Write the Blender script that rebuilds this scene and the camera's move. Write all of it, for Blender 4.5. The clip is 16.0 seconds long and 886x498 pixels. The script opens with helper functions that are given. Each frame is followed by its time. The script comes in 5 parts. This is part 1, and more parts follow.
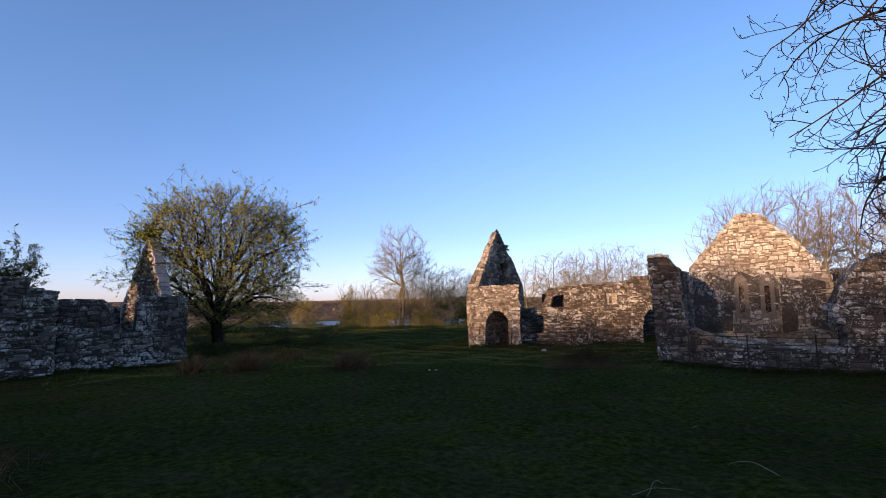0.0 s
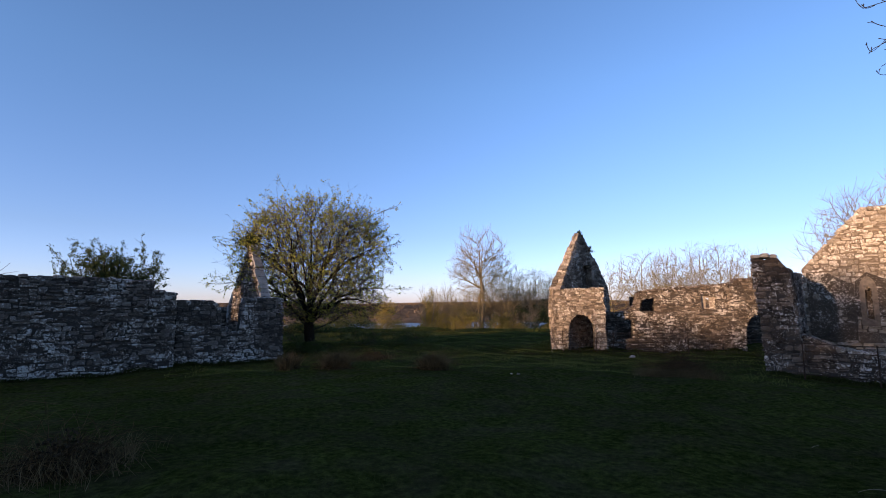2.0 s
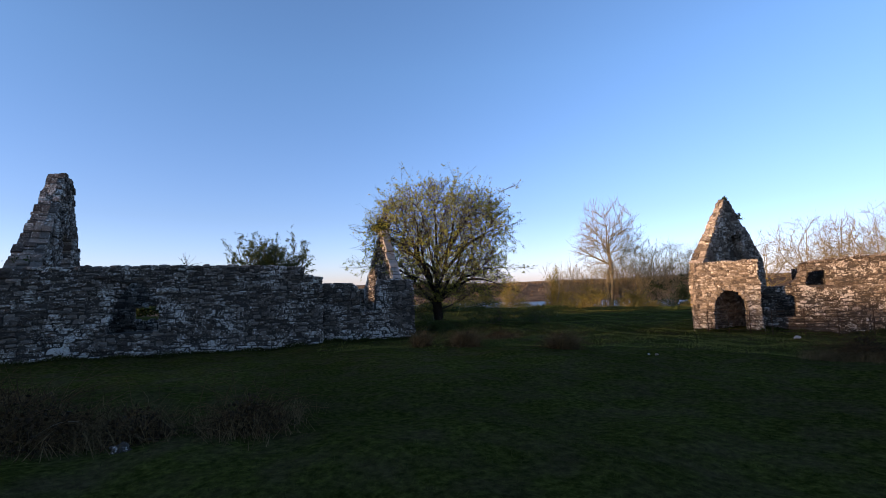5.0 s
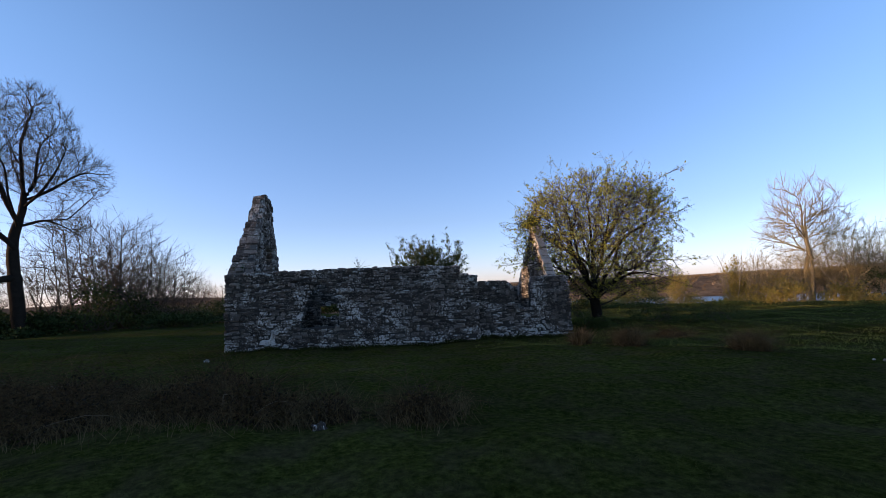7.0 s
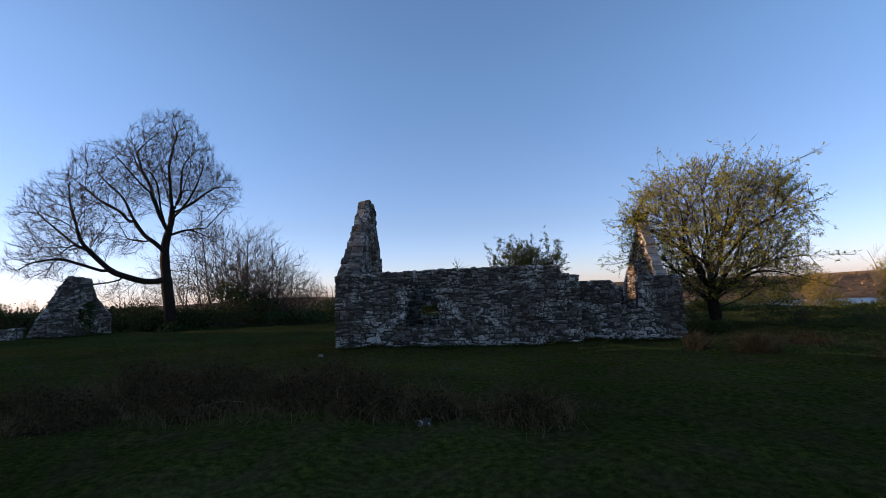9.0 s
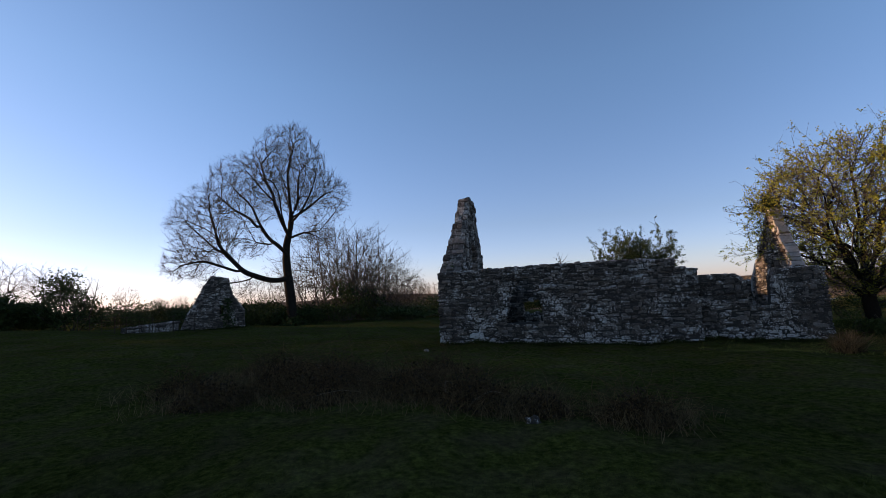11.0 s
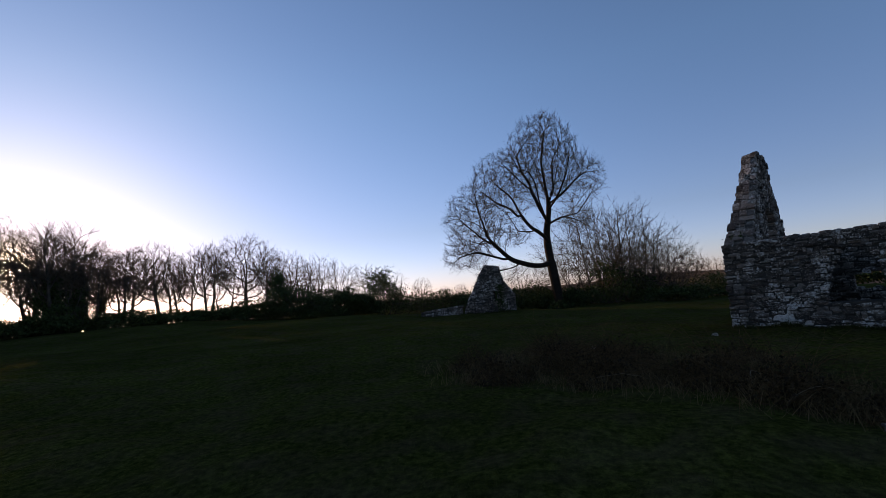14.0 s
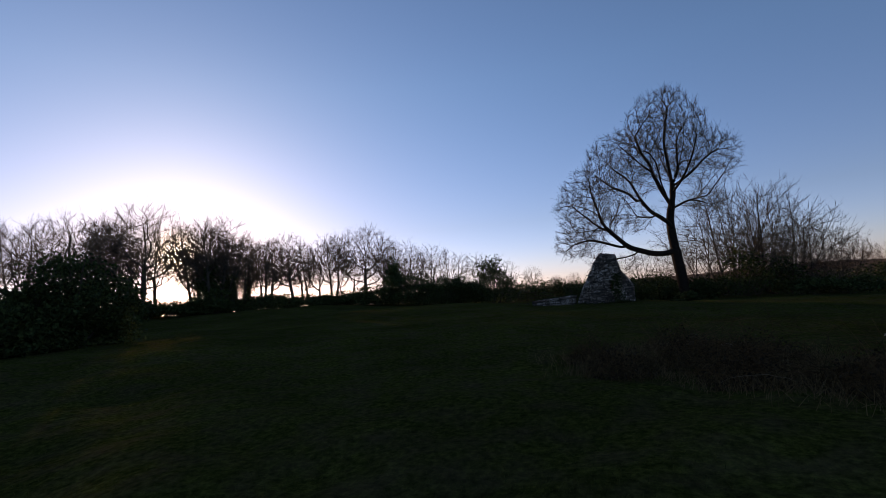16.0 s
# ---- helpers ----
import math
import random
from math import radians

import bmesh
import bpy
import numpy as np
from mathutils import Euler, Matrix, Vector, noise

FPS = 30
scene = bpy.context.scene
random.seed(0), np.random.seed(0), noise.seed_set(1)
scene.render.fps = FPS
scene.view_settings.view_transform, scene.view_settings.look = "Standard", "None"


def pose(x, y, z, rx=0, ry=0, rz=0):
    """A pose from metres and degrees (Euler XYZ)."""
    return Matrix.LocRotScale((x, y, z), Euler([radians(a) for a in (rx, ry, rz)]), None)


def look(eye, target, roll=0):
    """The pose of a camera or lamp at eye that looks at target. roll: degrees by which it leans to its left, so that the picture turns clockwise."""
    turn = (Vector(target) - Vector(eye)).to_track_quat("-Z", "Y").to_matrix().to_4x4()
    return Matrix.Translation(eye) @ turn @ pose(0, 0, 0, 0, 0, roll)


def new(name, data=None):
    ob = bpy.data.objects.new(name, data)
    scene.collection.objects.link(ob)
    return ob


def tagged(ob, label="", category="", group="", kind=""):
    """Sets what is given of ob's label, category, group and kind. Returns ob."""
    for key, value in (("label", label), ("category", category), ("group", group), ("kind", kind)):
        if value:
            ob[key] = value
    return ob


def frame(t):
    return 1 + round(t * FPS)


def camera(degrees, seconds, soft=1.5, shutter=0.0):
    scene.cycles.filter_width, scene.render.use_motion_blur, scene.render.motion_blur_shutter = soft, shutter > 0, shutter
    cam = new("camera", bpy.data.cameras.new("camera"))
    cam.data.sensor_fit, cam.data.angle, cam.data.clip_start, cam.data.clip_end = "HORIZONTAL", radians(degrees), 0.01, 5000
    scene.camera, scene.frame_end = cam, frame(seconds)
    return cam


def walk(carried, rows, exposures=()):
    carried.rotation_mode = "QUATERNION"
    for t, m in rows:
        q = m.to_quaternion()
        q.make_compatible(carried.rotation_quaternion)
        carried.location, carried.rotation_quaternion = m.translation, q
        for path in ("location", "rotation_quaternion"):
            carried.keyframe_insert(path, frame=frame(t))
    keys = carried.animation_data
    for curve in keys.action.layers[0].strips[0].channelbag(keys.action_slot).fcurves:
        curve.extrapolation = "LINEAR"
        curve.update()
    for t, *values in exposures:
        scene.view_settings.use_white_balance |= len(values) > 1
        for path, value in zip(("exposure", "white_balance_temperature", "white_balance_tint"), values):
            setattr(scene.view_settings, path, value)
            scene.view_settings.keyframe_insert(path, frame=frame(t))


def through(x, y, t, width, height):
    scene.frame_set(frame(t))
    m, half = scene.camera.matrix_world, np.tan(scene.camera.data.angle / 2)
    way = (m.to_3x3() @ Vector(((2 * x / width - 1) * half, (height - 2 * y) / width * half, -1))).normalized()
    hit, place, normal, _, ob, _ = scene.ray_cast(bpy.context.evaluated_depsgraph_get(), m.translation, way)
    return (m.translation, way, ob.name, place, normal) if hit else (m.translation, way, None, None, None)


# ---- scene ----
cam = camera(87.00, 16.0, 0.7)
# held at arm's length by someone turning on the spot
PATH = [
    (0.0, pose(0.216, 0.125, 1.7, 96.10, 0.82, 0.66)),
    (0.5, pose(0.206, 0.125, 1.7, 96.02, 0.73, 2.88)),
    (1.0, pose(0.196, 0.124, 1.7, 96.03, 0.58, 5.25)),
    (1.5, pose(0.185, 0.123, 1.7, 96.21, 0.38, 7.72)),
    (2.0, pose(0.174, 0.121, 1.7, 96.53, 0.48, 10.32)),
    (2.5, pose(0.162, 0.119, 1.7, 96.55, 0.44, 12.96)),
    (3.0, pose(0.154, 0.117, 1.7, 96.10, 0.31, 14.97)),
    (5.5, pose(0.095, 0.094, 1.7, 93.83, 2.33, 29.30)),
    (6.0, pose(0.077, 0.083, 1.7, 93.94, 2.77, 34.17)),
    (6.5, pose(0.059, 0.069, 1.7, 94.19, 2.91, 39.21)),
    (7.0, pose(0.044, 0.056, 1.7, 94.67, 2.92, 43.70)),
    (7.5, pose(0.033, 0.044, 1.7, 95.08, 3.02, 47.48)),
    (8.0, pose(0.024, 0.034, 1.7, 95.01, 3.07, 50.53)),
    (8.5, pose(0.017, 0.025, 1.7, 95.07, 2.97, 53.16)),
    (11.0, pose(-0.015, -0.031, 1.7, 95.50, 3.20, 67.83)),
    (11.5, pose(-0.022, -0.051, 1.7, 94.98, 3.53, 72.75)),
    (12.0, pose(-0.029, -0.076, 1.7, 94.77, 4.24, 78.46)),
    (12.5, pose(-0.032, -0.100, 1.7, 94.62, 4.58, 83.95)),
    (13.0, pose(-0.033, -0.125, 1.7, 94.55, 5.11, 89.80)),
    (13.5, pose(-0.032, -0.148, 1.7, 95.07, 5.35, 94.90)),
    (14.0, pose(-0.030, -0.167, 1.7, 95.87, 5.44, 99.26)),
    (14.5, pose(-0.027, -0.182, 1.7, 96.55, 5.11, 102.80)),
    (15.0, pose(-0.024, -0.195, 1.7, 96.58, 4.82, 105.90)),
    (15.5, pose(-0.019, -0.210, 1.7, 96.09, 4.81, 109.40)),
    (16.0, pose(-0.014, -0.223, 1.7, 95.64, 4.57, 112.65)),
]
EXPOSURES = [(0.0, 1.33, 6450, 28), (3.0, 1.25, 6380, 26), (5.5, 1.43, 6600, 25), (7.0, 1.45, 6720, 25), (8.5, 1.35, 6870, 25), (11.0, 1.10, 7150, 26), (12.0, 0.97, 7150, 27), (13.5, 0.74, 7120, 28), (16.0, 0.53, 7100, 29)]
walk(cam, PATH, EXPOSURES)

from mathutils.geometry import tessellate_polygon

# ---- sky and sun ----
SUN_YAW, SUN_UP = 142.1, 6.5
sky_world = bpy.data.worlds.new("sky")
scene.world = sky_world
sky_world.use_nodes = True
wn = sky_world.node_tree.nodes
sky_tex = wn.new("ShaderNodeTexSky")
sky_tex.sky_type = "NISHITA"
sky_tex.sun_disc = False
sky_tex.sun_elevation = radians(SUN_UP)
sky_tex.sun_rotation = radians(-SUN_YAW)
sky_tex.air_density, sky_tex.dust_density, sky_tex.ozone_density = 0.82, 0.31, 2.9
wn["Background"].inputs["Strength"].default_value = 0.15
# thin evening haze: a little rose low down, clear blue above
height = wn.new("ShaderNodeSeparateXYZ")
haze = wn.new("ShaderNodeValToRGB")
tinted = wn.new("ShaderNodeMix")
tinted.data_type, tinted.blend_type = "RGBA", "MULTIPLY"
tinted.inputs[0].default_value = 1.0
haze.color_ramp.elements.remove(haze.color_ramp.elements[1])
haze.color_ramp.elements[0].color = (0.86, 0.84, 1.25, 1)
for at, tone in ((0.05, (0.88, 0.81, 1.0)), (0.14, (0.86, 0.78, 0.83)), (0.42, (0.94, 0.98, 0.95)), (1.0, (0.95, 1.0, 0.96))):
    haze.color_ramp.elements.new(at).color = (*tone, 1)
sky_links = sky_world.node_tree.links
sky_links.new(wn.new("ShaderNodeTexCoord").outputs["Generated"], height.inputs[0])
sky_links.new(height.outputs["Z"], haze.inputs[0])
sky_links.new(sky_tex.outputs[0], tinted.inputs[6])
sky_links.new(haze.outputs[0], tinted.inputs[7])
# the bright ring of sky close about the sun
toward, narrow, glow, sunny = wn.new("ShaderNodeVectorMath"), wn.new("ShaderNodeMath"), wn.new("ShaderNodeMix"), wn.new("ShaderNodeMix")
toward.operation, narrow.operation = "DOT_PRODUCT", "POWER"
toward.inputs[1].default_value = (-math.sin(radians(SUN_YAW)) * math.cos(radians(SUN_UP)), math.cos(radians(SUN_YAW)) * math.cos(radians(SUN_UP)), math.sin(radians(SUN_UP)))
narrow.inputs[1].default_value = 3500
glow.data_type = sunny.data_type = "RGBA"
sunny.blend_type = "ADD"
sunny.inputs[0].default_value = 1.0
glow.inputs[6].default_value, glow.inputs[7].default_value = (0, 0, 0, 1), (90, 72, 45, 1)
sky_links.new(wn["Texture Coordinate"].outputs["Generated"], toward.inputs[0])
sky_links.new(toward.outputs["Value"], narrow.inputs[0])
sky_links.new(narrow.outputs[0], glow.inputs[0])
sky_links.new(tinted.outputs[2], sunny.inputs[6])
sky_links.new(glow.outputs[2], sunny.inputs[7])
sky_links.new(sunny.outputs[2], wn["Background"].inputs["Color"])
sun = new("sun", bpy.data.lights.new("sun", "SUN"))
sun.data.energy, sun.data.angle, sun.data.color = 3.4, radians(0.53), (1.0, 0.69, 0.38)
sy, su = radians(SUN_YAW), radians(SUN_UP)
sun_from = Vector((-math.sin(sy) * math.cos(su), math.cos(sy) * math.cos(su), math.sin(su)))
sun.matrix_world = look(sun_from * 200, (0, 0, 0))


# ---- materials ----
class Nodes:
    """A node material, built a node at a time."""

    def __init__(self, name):
        self.mat = bpy.data.materials.new(name)
        self.mat.use_nodes = True
        self.nt = self.mat.node_tree
        self.bsdf = self.nt.nodes["Principled BSDF"]

    def add(self, kind, **inputs):
        n = self.nt.nodes.new(kind)
        for k, v in inputs.items():
            self.put(n, k, v)
        return n

    def put(self, n, key, v):
        s = n.inputs[key.replace("_", " ")] if isinstance(key, str) else n.inputs[key]
        if isinstance(v, bpy.types.NodeSocket):
            self.nt.links.new(v, s)
        else:
            s.default_value = v

    def noise(self, vec, scale, detail=4.0, rough=0.55):
        return self.add("ShaderNodeTexNoise", Vector=vec, Scale=scale, Detail=detail, Roughness=rough).outputs["Fac"]

    def ramp(self, fac, *stops):
        n = self.add("ShaderNodeValToRGB", Fac=fac)
        el = n.color_ramp.elements
        while len(el) < len(stops):
            el.new(0.5)
        for e, (p, c) in zip(el, stops):
            e.position = p
            e.color = (*c, 1) if isinstance(c, tuple) else (c, c, c, 1)
        return n.outputs["Color"]

    def mix(self, fac, a, b, blend="MIX"):
        n = self.nt.nodes.new("ShaderNodeMix")
        n.data_type, n.blend_type = "RGBA", blend
        for i, v in ((0, fac), (6, a), (7, b)):
            if isinstance(v, tuple):
                v = (*v, 1)
            self.put(n, i, v)
        return n.outputs[2]

    def math(self, op, a, b=0.0):
        n = self.nt.nodes.new("ShaderNodeMath")
        n.operation = op
        self.put(n, 0, a)
        self.put(n, 1, b)
        return n.outputs[0]

    def where(self):
        return self.add("ShaderNodeNewGeometry").outputs["Position"]

    def done(self, colour, rough=0.9, height=None, strength=0.5, distance=0.02, spec=0.2):
        self.put(self.bsdf, "Base_Color", colour if not isinstance(colour, tuple) else (*colour, 1))
        self.put(self.bsdf, "Roughness", rough)
        self.put(self.bsdf, "Specular_IOR_Level", spec)
        if height is not None:
            b = self.add("ShaderNodeBump", Strength=strength, Distance=distance, Height=height)
            self.put(self.bsdf, "Normal", b.outputs[0])
        return self.mat


def stone_material(name, dark, mid, light, lichen, amount, size=7.5, foot=0.0):
    """Rubble stone: each block its own tone, blotched with pale lichen."""
    m = Nodes(name)
    p = m.where()
    geo = m.add("ShaderNodeNewGeometry")
    info = m.add("ShaderNodeObjectInfo")
    own = m.math("FRACT", m.math("ADD", geo.outputs["Random Per Island"], info.outputs["Random"]))
    base = m.ramp(own, (0.0, dark), (0.45, mid), (0.8, light), (1.0, mid))
    grain = m.noise(p, 9.0, 8.0, 0.65)
    base = m.mix(0.75, base, m.ramp(grain, (0.3, 0.45), (0.7, 1.25)), "MULTIPLY")
    big = m.noise(p, 0.7, 3.0)
    base = m.mix(0.6, base, m.ramp(big, (0.35, 0.55), (0.65, 1.15)), "MULTIPLY")
    blot = m.noise(p, size, 6.0, 0.75)
    wide = m.noise(p, 1.1, 2.0)
    spot = m.math("ADD", m.math("MULTIPLY", blot, 0.75), m.math("ADD", m.math("MULTIPLY", wide, 0.35), m.math("MULTIPLY", own, 0.075)))
    if foot:  # limewash and lichen on the lowest courses
        z = m.add("ShaderNodeSeparateXYZ", Vector=p).outputs["Z"]
        low = m.ramp(m.math("ADD", z, 0.6), (0.0, 1.0), (0.75, 0.0))
        spot = m.math("ADD", spot, m.math("MULTIPLY", low, foot))
    mask = m.ramp(spot, (amount, 0.0), (amount + 0.03, 1.0))
    fleck = m.ramp(m.math("ADD", m.noise(p, size * 2.6, 5.0, 0.7), m.math("MULTIPLY", wide, 0.25)), (0.71, 0.0), (0.75, 0.75))
    col = m.mix(mask, base, m.mix(0.6, lichen, m.ramp(grain, (0.3, 0.6), (0.7, 1.2)), "MULTIPLY"))
    col = m.mix(fleck, col, lichen)
    fine = m.noise(p, 40.0, 4.0)
    h = m.math("ADD", m.math("MULTIPLY", grain, 1.0), m.math("MULTIPLY", fine, 0.4))
    return m.done(col, 0.95, h, 0.9, 0.03)


def plain_material(name, a, b, scale, rough=0.9, bump=0.3, dist=0.01, own=0.0):
    m = Nodes(name)
    p = m.where()
    n1 = m.noise(p, scale, 6.0, 0.6)
    n2 = m.noise(p, scale * 0.13, 3.0)
    f = m.math("ADD", m.math("MULTIPLY", n1, 0.6), m.math("MULTIPLY", n2, 0.4))
    if own:
        geo = m.add("ShaderNodeNewGeometry")
        f = m.math("ADD", m.math("MULTIPLY", f, 1 - own), m.math("MULTIPLY", geo.outputs["Random Per Island"], own))
    return m.done(m.ramp(f, (0.28, a), (0.72, b)), rough, n1, bump, dist, 0.06)


STONE_GREY = stone_material("grey_rubble", (0.052, 0.04, 0.031), (0.118, 0.094, 0.074), (0.22, 0.182, 0.147), (0.54, 0.495, 0.43), 0.643, 13.0, 0.085)
STONE_BUFF = stone_material("buff_rubble", (0.082, 0.063, 0.047), (0.185, 0.146, 0.108), (0.33, 0.268, 0.205), (0.6, 0.55, 0.47), 0.648, 12.0)
# Brown copy of the rubble, darkened for walls standing in half shade.
STONE_BROWN_SHADED = stone_material("shaded_brown_rubble", (0.044, 0.032, 0.023), (0.1, 0.075, 0.054), (0.195, 0.153, 0.115), (0.52, 0.48, 0.42), 0.652, 11.0)
# Pale stone, lightened further so the gable reads as sunlit.
STONE_GABLE = stone_material("pale_sunlit_rubble", (0.22, 0.172, 0.122), (0.38, 0.315, 0.235), (0.56, 0.49, 0.39), (0.68, 0.63, 0.54), 0.65, 10.0)
MORTAR = plain_material("mortar", (0.03, 0.025, 0.02), (0.085, 0.072, 0.06), 14.0, 0.97, 0.6, 0.02)
MORTAR_PALE = plain_material("pale_mortar", (0.09, 0.07, 0.05), (0.2, 0.16, 0.12), 14.0, 0.97, 0.6, 0.02)
COPING = plain_material("pale_coping", (0.2, 0.18, 0.16), (0.48, 0.45, 0.41), 9.0, 0.95, 0.6, 0.02)
PLASTER_PALE = plain_material("pale_dressed_plaster", (0.09, 0.072, 0.053), (0.27, 0.22, 0.165), 9.0, 0.95, 0.4, 0.02)
PLASTER = stone_material("old_plaster", (0.05, 0.039, 0.028), (0.12, 0.094, 0.068), (0.21, 0.165, 0.12), (0.5, 0.46, 0.39), 0.65, 9.0)
BARK = plain_material("bark", (0.03, 0.025, 0.02), (0.095, 0.08, 0.062), 18.0, 0.95, 0.7, 0.02)
# Pale bark, lightened to carry the low sun on the trunks.
BARK_PALE = plain_material("pale_sunlit_bark", (0.12, 0.1, 0.068), (0.27, 0.225, 0.155), 15.0, 0.95, 0.5, 0.02)
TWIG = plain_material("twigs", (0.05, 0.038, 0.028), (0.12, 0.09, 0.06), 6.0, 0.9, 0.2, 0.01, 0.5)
# Pale twigs, warmed and lightened as if the low sun struck them.
TWIG_PALE = plain_material("pale_sunlit_twigs", (0.15, 0.12, 0.062), (0.27, 0.215, 0.115), 6.0, 0.9, 0.2, 0.01, 0.5)
FAR_WOOD = plain_material("far_bare_wood", (0.1, 0.073, 0.05), (0.22, 0.16, 0.105), 0.2, 0.95, 0.0, 0.01, 0.5)
# Bark darkened almost to black, the shaded side put into its colour.
BARK_SHADED = plain_material("shaded_bark", (0.01, 0.008, 0.006), (0.034, 0.026, 0.019), 18.0, 0.95, 0.6, 0.01)
STALK = plain_material("dry_stalk", (0.14, 0.11, 0.075), (0.28, 0.23, 0.16), 12.0, 0.9, 0.2, 0.01)
BRAMBLE = plain_material("dead_bramble", (0.023, 0.0135, 0.0062), (0.112, 0.065, 0.028), 5.0, 0.95, 0.2, 0.01, 0.6)
IRON = plain_material("rusty_iron", (0.02, 0.015, 0.012), (0.07, 0.045, 0.03), 30.0, 0.7, 0.3, 0.003)


def leaf_material(name, a, b, through=0.35):
    m = Nodes(name)
    geo = m.add("ShaderNodeNewGeometry")
    col = m.ramp(geo.outputs["Random Per Island"], (0.0, a), (1.0, b))
    m.done(col, 0.7, spec=0.08)
    tr = m.add("ShaderNodeBsdfTranslucent", Color=col)
    mx = m.add("ShaderNodeMixShader", Fac=through)
    m.nt.links.new(m.bsdf.outputs[0], mx.inputs[1])
    m.nt.links.new(tr.outputs[0], mx.inputs[2])
    m.nt.links.new(mx.outputs[0], m.nt.nodes["Material Output"].inputs["Surface"])
    return m.mat


LEAF_SPRING = leaf_material("spring_leaves", (0.15, 0.17, 0.022), (0.36, 0.34, 0.05), 0.4)
LEAF_DARK = leaf_material("ivy_leaves", (0.018, 0.03, 0.01), (0.055, 0.075, 0.022), 0.15)
LEAF_DEAD = leaf_material("withered_leaves", (0.014, 0.009, 0.005), (0.07, 0.042, 0.02), 0.15)
LEAF_ELDER = leaf_material("elder_leaves", (0.028, 0.042, 0.012), (0.08, 0.1, 0.028), 0.25)
# Yellow-green leaves, lightened because the sun hardly reaches this scrub.
LEAF_SCRUB = leaf_material("scrub_leaves", (0.15, 0.15, 0.03), (0.36, 0.26, 0.075))
# Lighter copy of the grass blades, with low sunlight put into the colour.
BLADE_SUN = leaf_material("sunlit_meadow_blades", (0.075, 0.095, 0.02), (0.18, 0.18, 0.045), 0.4)
BLADE_DRY = leaf_material("dry_grass", (0.055, 0.037, 0.016), (0.205, 0.145, 0.068), 0.3)
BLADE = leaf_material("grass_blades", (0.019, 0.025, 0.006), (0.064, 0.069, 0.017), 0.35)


def grass_material():
    m = Nodes("rough_pasture")
    p = m.where()
    fine = m.noise(p, 30.0, 6.0, 0.75)
    tuft = m.noise(p, 9.5, 5.0, 0.65)
    mid = m.noise(p, 1.6, 5.0, 0.6)
    big = m.noise(p, 0.22, 3.0)
    mingled = m.math("ADD", m.math("MULTIPLY", fine, 0.55), m.math("MULTIPLY", tuft, 0.45))
    col = m.ramp(mingled, (0.3, (0.017, 0.021, 0.005)), (0.5, (0.04, 0.046, 0.0095)), (0.7, (0.077, 0.079, 0.019)))
    col = m.mix(m.ramp(mid, (0.42, 0.0), (0.7, 0.8)), col, (0.062, 0.048, 0.024))
    col = m.mix(0.9, col, m.ramp(tuft, (0.34, 0.62), (0.64, 1.35)), "MULTIPLY")
    col = m.mix(0.7, col, m.ramp(big, (0.3, 0.6), (0.7, 1.25)), "MULTIPLY")
    # beyond the field the land is brown winter wood
    far = m.add("ShaderNodeVectorMath", **{})
    far.operation = "LENGTH"
    m.put(far, 0, p)
    wood = m.ramp(m.noise(p, 0.12, 8.0, 0.75), (0.35, (0.065, 0.047, 0.033)), (0.65, (0.19, 0.135, 0.085)))
    col = m.mix(m.ramp(m.math("DIVIDE", far.outputs["Value"], 300.0), (0.4, 0.0), (0.6, 1.0)), col, wood)
    h = m.math("ADD", m.math("MULTIPLY", fine, 0.25), m.math("ADD", tuft, m.math("MULTIPLY", mid, 0.8)))
    return m.done(col, 1.0, h, 1.0, 0.085, 0.0)


GRASS = grass_material()


def water_material():
    m = Nodes("estuary_water")
    n = m.noise(m.where(), 0.8, 4.0)
    return m.done((0.03, 0.05, 0.07), 0.28, n, 0.7, 0.35, 0.5)


WATER = water_material()


# ---- building helpers ----
def mesh_of(name, verts, faces, material, smooth=False):
    me = bpy.data.meshes.new(name)
    me.from_pydata([tuple(v) for v in verts] if not isinstance(verts, np.ndarray) else verts.tolist(), [], faces if isinstance(faces, list) else faces.tolist())
    me.materials.append(material)
    if smooth:
        me.shade_smooth()
    me.update()
    return me


def part(name, me, parent=None, label=""):
    ob = new(name, me)
    ob.parent = parent
    return tagged(ob, label) if label else ob


def thing(name, label, category, group="", kind="", at=None):
    ob = new(name)
    ob.empty_display_size = 0.2
    if at is not None:
        ob.matrix_world = at
    return tagged(ob, label, category, group, kind)


def smooth01(a, b, x):
    s = np.clip((x - a) / (b - a), 0, 1)
    return s * s * (3 - 2 * s)


LEVELS = np.array([
    (0, 0, 0), (-7, 2, -0.1), (-18.72, 7.37, -0.45), (-14.69, 12.59, -0.61), (-10.01, 18.64, -0.7), (-24, 12, -0.6), (3, 27, -1.05), (8, 28, -1.18),
    (10, 17, -0.76), (16, 15, -0.7), (-10.7, 22, -0.32), (-16, 30, -1.0), (-45, 3.5, -0.42), (-39, -3, 0.1), (-37, -18, 0.9), (-42, -40, 1.7),
    (-28, -60, 2.4), (-10, -20, 0.6), (0, -40, 1.2), (-20, -8, 0.25), (-8, 66, -3.4), (-58, 18, -1.2), (30, 40, -1.2), (25, 0, -0.2), (-35, 45, -1.8), (-5, 12, -0.35), (4, 12, -0.45)])


